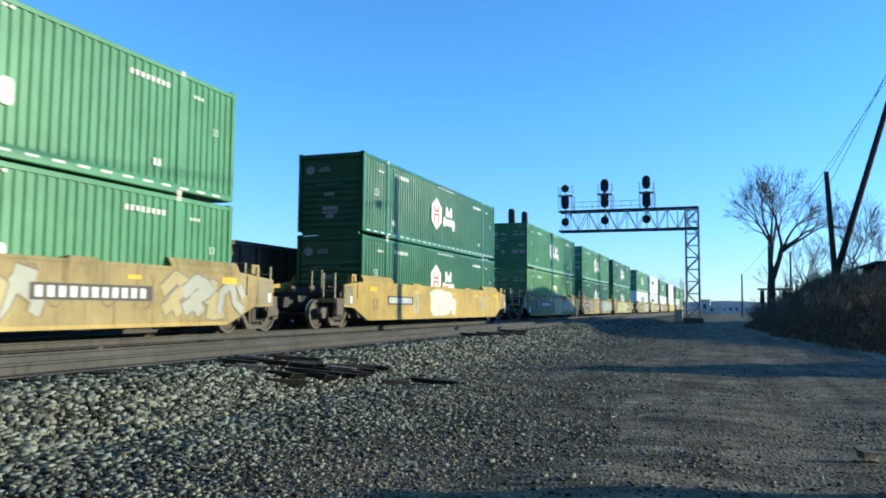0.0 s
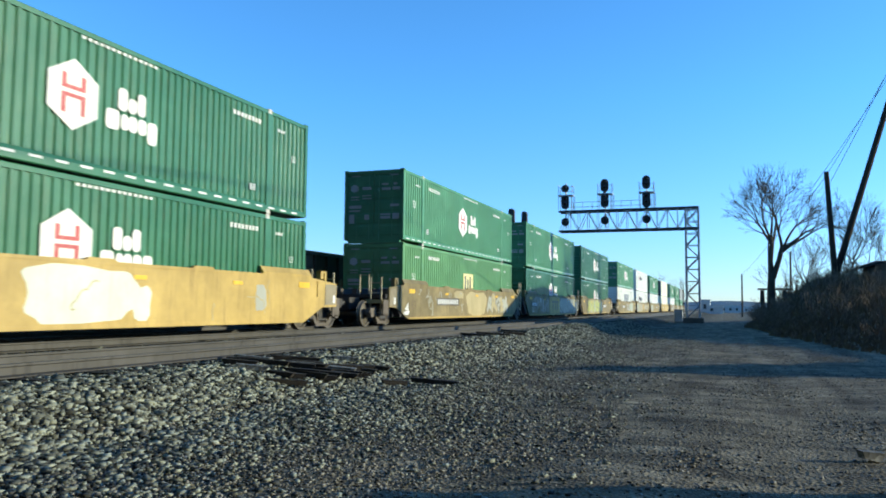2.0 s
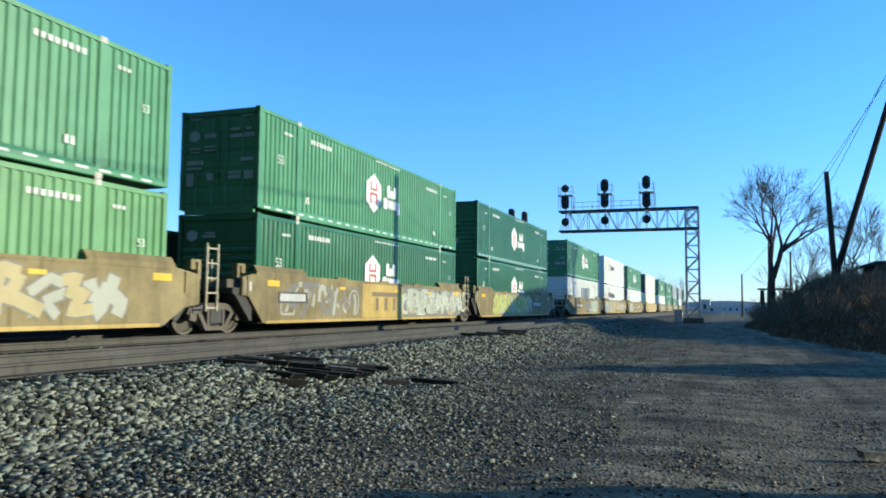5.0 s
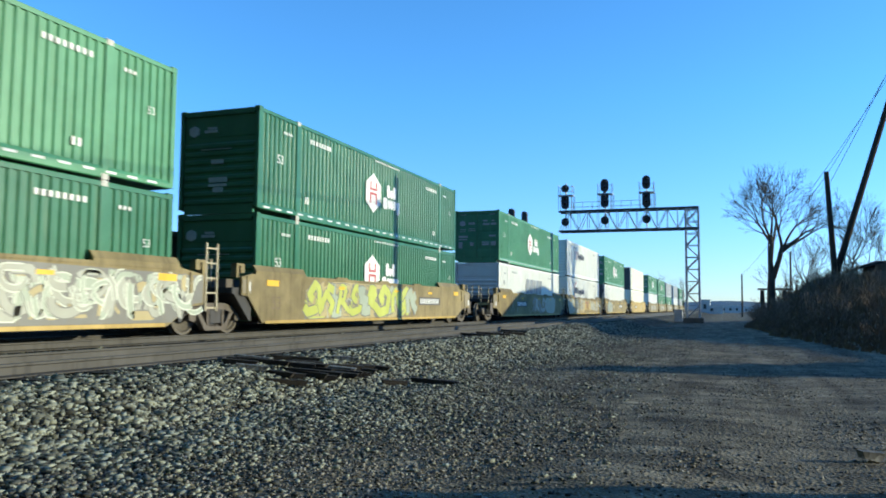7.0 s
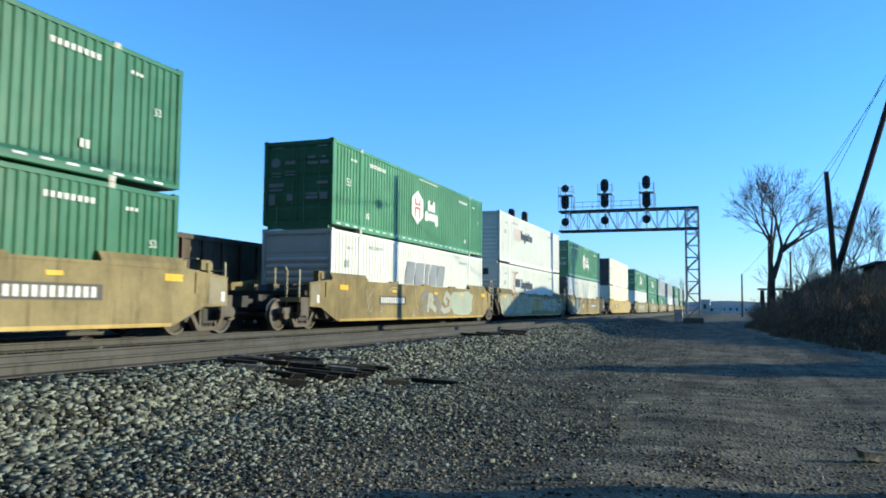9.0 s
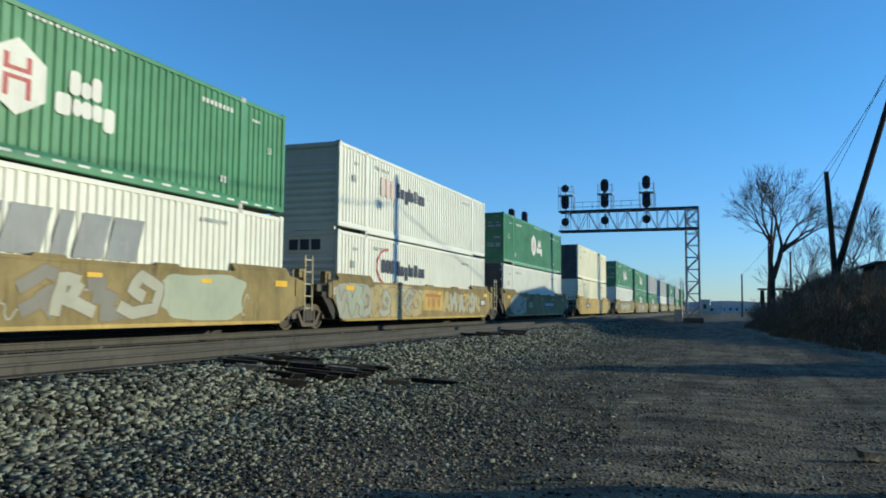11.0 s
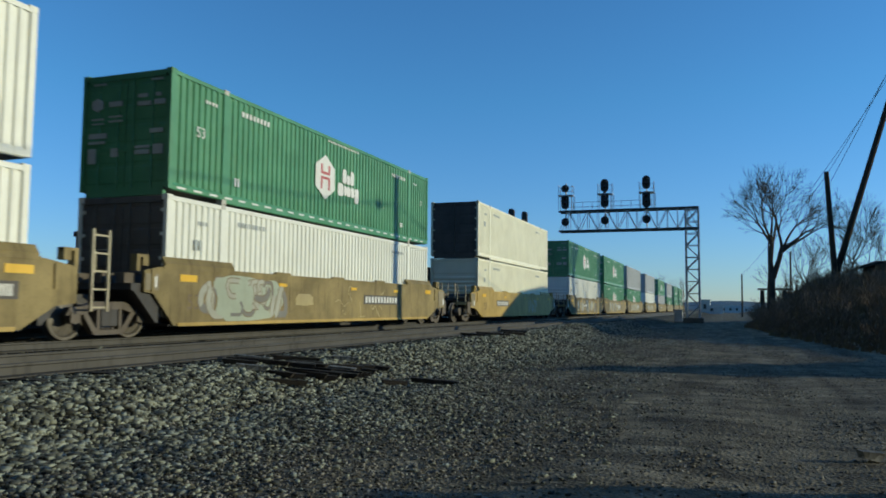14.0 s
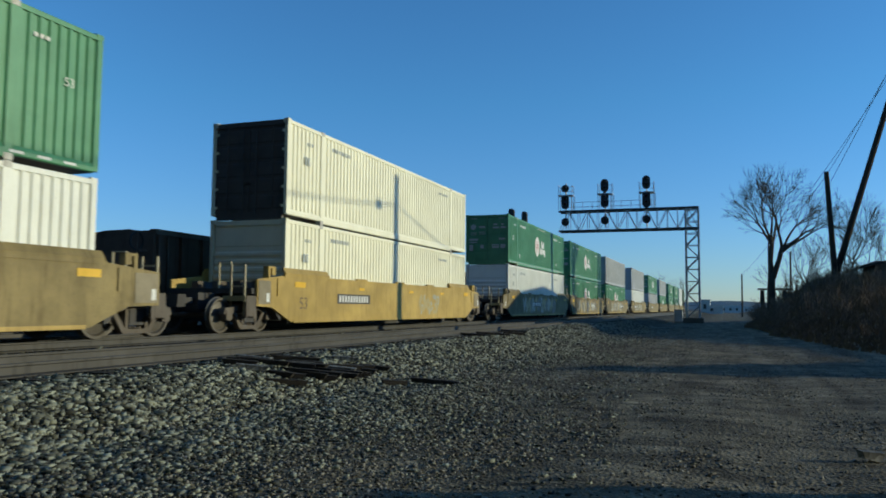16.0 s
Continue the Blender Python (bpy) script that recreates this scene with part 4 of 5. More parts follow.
def spray(i, c):
    """The paint that strangers left on each car."""
    if i == 0:
        graffiti(c, 11, 7.6, 9.9, [G_PALE, G_CREAM], G_BROWN, "letters")
        graffiti(c, 12, 13.5, 16.3, [G_CREAM, G_PALE], G_GREY, "letters")
        tagging(c, 3, 8.5, 16, 5, G_BROWN)
    elif i == 1:
        graffiti(c, 21, 6.15, 9.0, [G_WHITE], G_PALE, "blob", 0.97, 2.10)
        graffiti(c, 22, 8.9, 9.45, [G_WHITE], G_PALE, "blob", 1.0, 1.75)
        graffiti(c, 24, 4.4, 5.1, [G_PALE], G_CREAM)
        graffiti(c, 25, 13.4, 13.9, [G_PALE], G_CREAM, "blob", 1.2, 1.9)
        tagging(c, 4, 2, 15, 6, G_CREAM)
    elif i == 2:
        graffiti(c, 31, 7.5, 10.7, [G_CREAM], G_BROWN, "blob", 0.94, 2.12)
        graffiti(c, 30, 5.7, 7.0, [G_CREAM], G_BROWN, "blob", 1.75, 2.1)
        graffiti(c, 32, 11.0, 14.6, [G_PALE, G_CREAM], G_GREY, "letters")
        graffiti(c, 33, -0.2, 0.5, [MARK], G_GREY, "sweeps", 0.98, 1.55)
        tagging(c, 5, 1.0, 8, 14, G_PALE)
    elif i == 3:
        part("painted_square", Solid().box(OUT - 0.002, OUT + 0.0027, 6.2, 9.7, 0.96, 2.13), YELLOW, c, "clean yellow painted square")
        part("device_bar", Solid().box(OUT + 0.002, OUT + 0.006, 9.7 - 2.75, 9.7 - 0.55, 1.70, 1.86), G_BROWN, c, "brown bar")
        for y in (9.7 - 2.45, 9.7 - 1.7, 9.7 - 0.95):
            part("device_bar", Solid().box(OUT + 0.002, OUT + 0.006, y, y + 0.25, 1.2, 1.66), G_BROWN, c, "brown block")
        part("painted_field", Solid().prism([(9.7, 0.95), (LEN - 0.1, 0.95), (LEN + 0.7, 1.38), (LEN + 1.0, 1.40), (LEN + 1.0, 2.04), (9.7, 2.13)], 0, OUT - 0.002, OUT + 0.0024), G_GREY, c, "grey sprayed field")
        graffiti(c, 41, 9.7 + 0.3, 16.6, [G_PALE, G_PALE, G_TEAL, G_CREAM], G_GREY)
        graffiti(c, 44, 9.7 + 0.1, 17.0, [G_PALE, G_TEAL], G_WHITE, "sweeps", 1.0, 2.12)
        graffiti(c, 42, 1.0, 6.0, [G_PALE, G_GREY], G_BROWN)
    elif i == 4:
        graffiti(c, 53, 2.6, 9.4, [G_CREAM], G_BROWN, "blob", 0.92, 2.12)
        graffiti(c, 51, 2.4, 10.9, [G_LIME, G_LIME, G_TEAL], G_GREY, "letters", 0.94, 2.16)
        graffiti(c, 52, 2.4, 11.0, [G_LIME, G_CREAM, G_GREY], G_GREY, "sweeps", 0.94, 2.14)
        tagging(c, 7, 0.4, 16, 9, G_PALE)
    elif i == 5:
        graffiti(c, 61, 7.4, 10.6, [G_GREY, G_PALE], G_BROWN, "letters")
        graffiti(c, 62, 11.0, 14.2, [G_TEAL], G_GREY, "blob")
        tagging(c, 8, 1, 16, 10, G_PALE)
    elif i == 6:
        graffiti(c, 73, -0.2, 2.6, [G_PALE], G_BROWN, "blob", 0.92, 2.12)
        graffiti(c, 75, 2.0, 7.0, [G_CREAM], G_BROWN, "blob", 0.92, 2.14)
        graffiti(c, 74, -0.2, 7.0, [G_PALE, G_TEAL, G_CREAM], G_BROWN)
        graffiti(c, 76, -0.3, 2.2, [G_PALE, G_TEAL], G_GREY, "letters", 0.94, 2.12)
        graffiti(c, 71, 2.3, 6.7, [G_CREAM, G_PALE, G_CREAM], G_BROWN, "letters", 0.94, 2.16)
        part("painted_square", Solid().box(OUT - 0.002, OUT + 0.0027, 7.2, 9.6, 1.2, 2.05), YELLOW, c, "faded yellow square")
        part("device_bar", Solid().box(OUT + 0.002, OUT + 0.006, 7.5, 9.3, 1.76, 1.9), G_RUST, c, "rust red bar")
        for y in (7.75, 8.35, 8.95):
            part("device_bar", Solid().box(OUT + 0.002, OUT + 0.006, y, y + 0.2, 1.35, 1.70), G_RUST, c, "rust red block")
        graffiti(c, 72, 9.8, 14.6, [G_CREAM, G_PALE], G_BROWN, "letters")
        tagging(c, 9, 1, 12, 8, G_GREY)
    elif i == 7:
        graffiti(c, 82, 1.6, 4.6, [G_TEAL], G_BROWN, "blob", 0.95, 2.1)
        graffiti(c, 81, 1.1, 4.7, [G_PALE, G_GREY, G_PALE], G_BROWN)
        graffiti(c, 83, 5.4, 6.4, [G_CREAM], G_BROWN, "blob", 1.35, 1.7)
        tagging(c, 10, 5, 14, 6, G_CREAM)
    elif i == 8:
        graffiti(c, 91, 10.1, 12.1, [G_PALE, G_CREAM], G_CREAM, "sweeps", 1.0, 1.9)
    elif i < 13:
        graffiti(c, 100 + i, 3.0, 12.0, [G_PALE, G_CREAM, G_GREY], G_BROWN, "letters")


KINDS = build_containers()
TRAIN, WHEELS, used = [], [], set()
CAR_WORDS = {"car_yellow": "bright yellow", "car_tan": "weathered tan", "car_dull_yellow": "dirty dull yellow", "car_brown": "dirty brown-yellow"}
for i, (y0, up, low, mat, first, last) in enumerate(UNITS):
    car, wheels = well_car(mat, f"{CAR_WORDS[mat.name]} steel well car with {'few marks' if i == 8 else 'sprayed graffiti'} under stacked containers", first, last, i)
    spray(i, car)
    boxes = []
    for key, z in ((up, UPPER_Z), (low, LOWER_Z)):
        if key in used:
            boxes.append((copy_thing(KINDS[key], pose(MID, y0, z)), z))
        else:
            used.add(key)
            boxes.append((KINDS[key], z))
    TRAIN.append((y0, [(car, 0.0)] + boxes))
    if i < 12:
        WHEELS += wheels
for key, ob in KINDS.items():
    if key not in used:
        for o in (*ob.children_recursive, ob):
            bpy.data.objects.remove(o)


# ---- standing freight cars on the far track ----
def gondola(y, label):
    g = thing("hopper_car", label, "freight car", "standing cars behind the train", at=pose(-17.6, y, RAIL))
    top, n = 2.95, 14
    for sgn in (1, -1):
        part("side_wall", Solid().prism([(0.6, 0.9), (14.4, 0.9), (15, 1.5), (15, top), (0, top), (0, 1.5)], 0, *sorted((sgn * 1.42, sgn * 1.5))), RUSTY, g)
        s = Solid()
        for k in range(n + 1):
            yy = 0.2 + k * 14.6 / n
            s.prism([(yy - 0.06, 1.5), (yy + 0.06, 1.5), (yy + 0.06, top - 0.1), (yy - 0.06, top - 0.1)], 0, *sorted((sgn * 1.5, sgn * 1.6)))
        part("ribs", s, RUSTY, g)
        part("top_chord", Solid().box(*sorted((sgn * 1.36, sgn * 1.6)), 0, 15, top - 0.12, top + 0.04), TRUCK, g)
    for yy in (0.0, 14.92):
        part("end_wall", Solid().box(-1.42, 1.42, yy, yy + 0.08, 1.0, top), RUSTY, g)
    part("load", Solid().prism([(-1.4, 1.5), (1.4, 1.5), (1.4, 2.8), (0.5, 3.02), (-0.5, 3.0), (-1.4, 2.8)], 1, 0.1, 14.9), RUSTY, g, "dark heaped load")
    part("floor", Solid().box(-1.42, 1.42, 0.4, 14.6, 0.85, 0.95), RUSTY, g)
    part("brake_wheel", Solid().ring((0, 0, 0), [(-0.02, 0.24), (0.02, 0.24), (0.02, 0.29), (-0.02, 0.29), (-0.02, 0.24)], 16), DARK, g, at=(1.2, -0.35, 2.6))
    part("brake_mast", Solid().box(1.17, 1.23, -0.38, -0.32, 1.0, 2.9).box(1.1, 1.3, -0.36, 0.0, 2.3, 2.36), RUSTY, g)
    part("coupler", Solid().box(-0.15, 0.15, -0.85, 0, 0.70, 0.95).box(-0.15, 0.15, 15, 15.85, 0.70, 0.95), RUSTY, g)
    for yy in (1.9, 13.1):
        b, _ = build_bogie(g, yy)
        b.location.z = 0
    ladder(g, 1.55, 0.15, 0.9, top, 0.45, TRUCK, False)
    return g


CAR0 = gondola(18.6, "dark rusty ribbed open freight car with a heaped load")
for k in range(1, 5):
    copy_thing(CAR0, pose(-17.6, 18.6 + 16.7 * k, RAIL))


# ---- signal bridge over the tracks ----
def lattice(s, a, b, n, wide, deep, r=0.06, along="x"):
    """Four chords with zigzag lacing between a and b along one axis."""
    a, b = Vector(a), Vector(b)
    if along == "x":
        offs = [Vector((0, sy * wide / 2, sz * deep / 2)) for sy in (-1, 1) for sz in (-1, 1)]
        pairs = ((0, 1), (2, 3), (0, 2), (1, 3))
    else:
        offs = [Vector((sx * wide / 2, sy * deep / 2, 0)) for sx in (-1, 1) for sy in (-1, 1)]
        pairs = ((0, 2), (1, 3), (0, 1), (2, 3))
    for o in offs:
        s.tube(a + o, b + o, r * 1.35, n=4)
    for p, q in pairs:
        for k in range(n):
            u, v = a.lerp(b, k / n), a.lerp(b, (k + 1) / n)
            i, j = (p, q) if k % 2 == 0 else (q, p)
            s.tube(u + offs[i], v + offs[j], r * 0.75, n=4, caps=False)
            s.tube(v + offs[p], v + offs[q], r * 0.6, n=4, caps=False)


def signal_head(c, x, y, z, h):
    """Tall black target with lamp hoods, seen from the front."""
    w = 0.40
    pts = []
    for k in range(13):
        a = math.pi * k / 12
        pts.append((x + w * math.cos(a), z + max(0, h / 2 - w) + w * math.sin(a)))
    for k in range(13):
        a = math.pi + math.pi * k / 12
        pts.append((x + w * math.cos(a), z - max(0, h / 2 - w) + w * math.sin(a)))
    hd = part("signal_head", Solid().prism(pts, 1, y - 0.03, y + 0.05), SIGNAL, c, "black signal target with hooded lamps")
    for dz in ((-0.3, 0.3) if h > 1 else (0,)):
        hood = Solid()
        for k in range(9):
            a0, a1 = math.pi * k / 9 - 0.2, math.pi * (k + 1) / 9 - 0.1
            p0, p1 = (x + 0.15 * math.cos(a0), z + dz + 0.15 * math.sin(a0)), (x + 0.15 * math.cos(a1), z + dz + 0.15 * math.sin(a1))
            q0, q1 = (x + 0.17 * math.cos(a0), z + dz + 0.17 * math.sin(a0)), (x + 0.17 * math.cos(a1), z + dz + 0.17 * math.sin(a1))
            hood.prism([p0, p1, q1, q0], 1, y - 0.38, y - 0.02)
        part("hood", hood, SIGNAL, hd)
    part("housing", Solid().box(x - 0.24, x + 0.24, y + 0.05, y + 0.45, z - h / 2 + 0.12, z + h / 2 - 0.12), SIGNAL, hd)


def signal_bridge():
    g = thing("signal_bridge", "grey lattice cantilever signal bridge with black signal heads", "signal bridge", at=pose(0, 80, 0))
    leg, beam = Solid(), Solid()
    lattice(leg, (-3.15, 0, 0.5), (-3.15, 0, 11.2), 9, 1.2, 1.2, 0.085, "z")
    part("leg", leg, GALV, g, "lattice leg")
    lattice(beam, (-16.35, 0, 10.36), (-2.55, 0, 10.36), 14, 1.2, 2.05, 0.055, "x")
    part("beam", beam, GALV, g, "lattice beam")
    ch = Solid()
    for z in (9.32, 11.38):
        for y in (-0.6, 0.6):
            ch.box(-16.4, -2.5, y - 0.09, y + 0.09, z - 0.10, z + 0.10)
    part("chord", ch, DARK, g, "dark angle chords")
    part("walkway", Solid().box(-16.4, -3.8, 0.62, 1.25, 11.52, 11.58), GALV, g)
    r = Solid()
    for z in (12.05, 12.55):
        r.tube((-16.2, 1.25, z), (-7.0, 1.25, z), 0.03, n=4)
    for k in range(10):
        r.tube((-16.2 + k, 1.25, 11.55), (-16.2 + k, 1.25, 12.55), 0.03, n=4)
    part("hand_rail", r, GALV, g)
    for x, zs, hs in ((-15.66, (13.75, 12.35, 10.25), (0.8, 1.5, 0.85)), (-11.6, (13.9, 12.4, 10.3), (1.35, 1.6, 0.85)), (-7.46, (14.05, 12.3, 10.3), (1.35, 1.7, 0.85))):
        part("mast", Solid().tube((x, -0.35, 9.6), (x, -0.35, zs[0] + 0.6), 0.07, n=8), GALV, g)
        for z, h in zip(zs, hs):
            signal_head(g, x, -0.85, z, h)
        cage = Solid().box(x - 0.75, x + 0.75, -0.9, 0.3, 13.02, 13.10)
        for dx in (-0.7, 0.7):
            for dy in (-0.8, 0.25):
                cage.tube((x + dx, dy, 11.5), (x + dx, dy, 14.1), 0.03, n=4)
        for z in (13.6, 14.1):
            cage.path([(x - 0.7, -0.8, z), (x - 0.7, 0.25, z), (x + 0.7, 0.25, z), (x + 0.7, -0.8, z)], 0.025, 4)
        part("platform", cage, GALV, g, "service platform with rails")
        part("ladder", Solid().box(x + 0.42, x + 0.46, 0.26, 0.30, 11.5, 13.05).box(x + 0.78, x + 0.82, 0.26, 0.30, 11.5, 13.05), GALV, g)
    part("footing", Solid().box(-4.1, -2.2, -1.0, 1.0, -0.2, 0.50), TRUCK, g, "dark footing")
    return g


signal_bridge()
box = thing("relay_cabinet", "small dark relay cabinet beside the signal bridge", "cabinet", at=pose(-4.7, 82.5, 0.0))
part("body", Solid().box(-0.4, 0.4, -0.35, 0.35, 0.1, 1.25), GALV, box)
part("cap", Solid().box(-0.45, 0.45, -0.4, 0.4, 1.25, 1.31), GALV, box)
part("plinth", Solid().box(-0.45, 0.45, -0.4, 0.4, -0.1, 0.1), CONCRETE, box)


def back_signal(x, y, top, bottom, wide, label):
    s = thing("signal_mast", label, "signal", "signals behind the train", at=pose(x, y, 0))
    part("mast", Solid().tube((0, 0, 0.2), (0, 0, top - 0.3), 0.11, n=8), DARK, s)
    pts = [(wide / 2 * math.cos(math.pi * k / 8), top - wide / 2 + wide / 2 * math.sin(math.pi * k / 8)) for k in range(9)] + [(-wide / 2, bottom), (wide / 2, bottom)]
    part("target", Solid().prism(pts, 1, -0.3, 0.1), SIGNAL, s, "tall black signal housing")
    return s


back_signal(-18.9, 70, 10.63, 8.2, 0.55, "tall black signal head on a mast")
back_signal(-17.65, 70, 10.32, 8.2, 0.50, "tall black signal head on a mast")
sm = back_signal(-19.85, 43, 8.75, 4.3, 0.36, "black signal mast with ladder and side brackets")
br = Solid()
for z in (6.95, 6.35, 5.6):
    br.box(0.1, 1.2, -0.05, 0.05, z - 0.05, z + 0.05)
br.tube((0.1, 0, 5.2), (1.0, 0, 4.6), 0.05)
br.box(1.1, 1.16, -0.05, 0.05, 4.4, 7.2)
part("bracket", br, DARK, sm)


# ---- poles, wires, shed, far things ----
def pole(a, b, r, label, arms=()):
    p = thing("utility_pole", label, "pole", at=pose(*a))
    d = Vector(b) - Vector(a)
    part("shaft", Solid().tube((0, 0, -0.4), d, r * 1.15, r * 0.85, n=10), POLEWOOD, p)
    for z, w in arms:
        part("cross_arm", Solid().box(-0.06, 0.06, -w, w, z - 0.06, z + 0.06), POLEWOOD, p)
    return p


def wire(pts, r, label):
    line = [Vector(pts[0])]
    for a, b in zip(pts, pts[1:]):
        a, b = Vector(a), Vector(b)
        sag = (b - a).length * 0.012
        line += [a.lerp(b, k / 10) - Vector((0, 0, 4 * sag * (k / 10) * (1 - k / 10))) for k in range(1, 11)]
    s = Solid().path(line, r, 4)
    me = s.mesh("overhead_wire", DARK)
    return tagged(new("overhead_wire", me), label, "wire", "overhead wires")


pole((7.38, 62, 3.2), (6.95, 62, 11.45), 0.20, "short dark timber pole on the bank")
pole((7.13, 62.5, 3.3), (12.8, 62.5, 21.8), 0.21, "leaning dark timber pole on the bank")
pole((2.5, 150, 0), (2.55, 150, 7.8), 0.14, "thin distant timber pole", ((7.2, 0.9),))
pole((3.75, 80, 0.5), (3.8, 80, 7.8), 0.10, "thin distant pole beside the tree")
pole((6.0, 85, 1.0), (6.05, 85, 7.2), 0.10, "thin distant pole behind the bank")
pole((14.15, 36.45, 0.4), (14.15, 36.45, 11.24), 0.22, "tall timber pole at the yard's edge")
pole((16.0, 37.2, 0.4), (14.25, 36.5, 8.2), 0.17, "brace pole against the tall timber pole")
wire([(12.4, 62.5, 20.8), (6.97, 62, 11.2), (3.8, 80, 7.6)], 0.02, "thin dark cable between poles")
wire([(12.5, 62.5, 21.3), (6.05, 85, 7.0)], 0.02, "thin dark cable to a distant pole")
wire([(12.5, 62.5, 20.2), (2.55, 150, 7.6)], 0.02, "thin dark cable to a far pole")
wire([(14.15, 36.45, 10.15), (14.15, 25.0, 9.35), (14.15, 5.0, 8.6)], 0.035, "dark cable from the tall pole")

# unseen block added behind the camera to keep sky light off the near ends
back = thing("brick_building", "long plain dark block behind the camera, added to cut sky light", "building", at=pose(-10, -9, 0))
part("wall", Solid().box(-60, 45, -8, 3, -0.3, 38), BLOCKER_DARK, back)
part("parapet", Solid().box(-60.2, 45.2, -8.2, 3.2, 38, 38.4), CONCRETE, back)
# added out of view on the right; its shadow darkens the nearest ground
side = thing("boundary_wall", "unseen plain grey concrete wall, added to shade the foreground", "wall", at=pose(7.0, 0, 0))
part("wall", Solid().box(0, 0.3, -5.9, 8.8, -0.2, 1.70), CONCRETE, side)
part("coping", Solid().box(-0.06, 0.36, -5.9, 8.8, 1.70, 1.78), CONCRETE, side)
wire([(14.15, 36.45, 10.15), (16.2, 56.0, 6.9)], 0.03, "dark cable from pole to shed")
lamp = thing("hanging_fixture", "dark cylindrical fixture on the cable", "fixture", at=pose(14.15, 34.9, 9.95))
part("body", Solid().tube((0, -0.22, 0), (0, 0.22, 0), 0.16, n=10), DARK, lamp)

shed = thing("warehouse", "low gabled grey metal warehouse beside the yard", "building", at=pose(16.15, 0, 0))
part("wall", Solid().prism([(51.2, -0.5), (73.6, -0.5), (73.6, 6.3), (69.9, 7.2), (62.4, 7.86), (55.3, 7.3), (51.2, 5.9)], 0, 0.0, 14.0), CLADDING, shed)
for ya, za, yb, zb in ((50.9, 5.9, 55.3, 7.4), (55.3, 7.4, 62.4, 7.96), (62.4, 7.96, 69.9, 7.28), (69.9, 7.28, 74.0, 6.3)):
    part("roof", Solid().prism([(ya, za), (yb, zb), (yb, zb + 0.08), (ya, za + 0.08)], 0, -0.3, 14.3), CLADDING, shed)

hut = thing("lean_to_shed", "dark flat-roofed shed on the bank among shrubs", "shed", at=pose(9.1, 57, 3.1))
part("wall", Solid().box(0, 4.5, 0, 5, -0.6, 1.5), CLADDING, hut)
part("roof", Solid().prism([(-1.0, 1.0), (4.8, 2.35), (4.8, 2.5), (-1.0, 1.15)], 1, -0.6, 5.4), DARK, hut, "dark sloping roof edge")
stand = thing("open_shelter", "dark open shelter with flat roof", "shelter", at=pose(4.25, 80, 1.15))
part("roof", Solid().box(-1.5, 1.5, -1, 1.2, 2.10, 2.22), DARK, stand)
for x in (-1.1, 0.9):
    part("post", Solid().box(x - 0.18, x + 0.18, -0.2, 0.2, -0.9, 2.05), DARK, stand)

for x, y, w, d, h, mat, lab in ((-6.5, 260, 2.6, 8, 4.2, HAZY, "narrow pale distant building"), (-3.5, 262, 4.5, 10, 2.4, HAZY, "low pale distant building"), (-0.5, 330, 14, 20, 2.7, HAZY, "long low distant warehouse"), (9, 380, 14, 20, 2.3, HAZY, "wide pale distant warehouse")):
    b = thing("distant_building", lab, "building", "distant buildings", at=pose(x, y, 0))
    part("wall", Solid().box(-w / 2, w / 2, 0, d, -0.2, h), mat, b)
    part("roof", Solid().box(-w / 2 - 0.2, w / 2 + 0.2, -0.2, d + 0.2, h, h + 0.25), HAZY, b)
    for k in range(max(1, int(w / 2.5))):
        part("window", Solid().box(-w / 2 + 0.6 + k * 2.5, -w / 2 + 1.5 + k * 2.5, -0.06, 0.02, h * 0.35, h * 0.7), DARK, b)

hills, rng = Solid(), random.Random(8)
line = [(x, 14 + 22 * noise.noise(Vector((x * 0.0011, 3.1, 0))) + 9 * noise.noise(Vector((x * 0.006, 1.7, 0))) + 20) for x in range(-3000, 3001, 60)]
for (xa, za), (xb, zb) in zip(line, line[1:]):
    hills.add([(xa, 3000, -5), (xb, 3000, -5), (xb, 3300, zb), (xa, 3300, za)], [(0, 1, 2, 3)])
tagged(new("far_hills", hills.mesh("far_hills", HILL)), "low blue-grey hills on the horizon", "hills", kind="structure")


# ---- bare trees and brush ----
def branch(s, rng, p, d, length, r, depth, spread, up):
    """One limb of short bent pieces, then its forks."""
    n = 3
    for k in range(n):
        d = (d + Vector((rng.gauss(0, 0.10), rng.gauss(0, 0.10), rng.gauss(0, 0.06) + up))).normalized()
        q = p + d * length / n
        s.tube(p, q, max(r, 0.0095), max(r * 0.86, 0.008), n=5 if r > 0.03 else 3, caps=False)
        p, r = q, r * 0.86
        if depth > 0 and k < n - 1 and rng.random() < 0.75:
            t = d.orthogonal().normalized()
            t.rotate(Matrix.Rotation(rng.random() * 6.283, 3, d))
            branch(s, rng, p, (d + t * spread * rng.uniform(0.6, 1.1)).normalized(), length * rng.uniform(0.55, 0.8), r * 0.6, depth - 1, spread, up)
    if depth > 0:
        for _ in range(2 if rng.random() < 0.6 else 3):
            t = d.orthogonal().normalized()
            t.rotate(Matrix.Rotation(rng.random() * 6.283, 3, d))
            branch(s, rng, p, (d + t * spread * rng.uniform(0.4, 0.9)).normalized(), length * rng.uniform(0.62, 0.85), r * 0.75, depth - 1, spread, up)


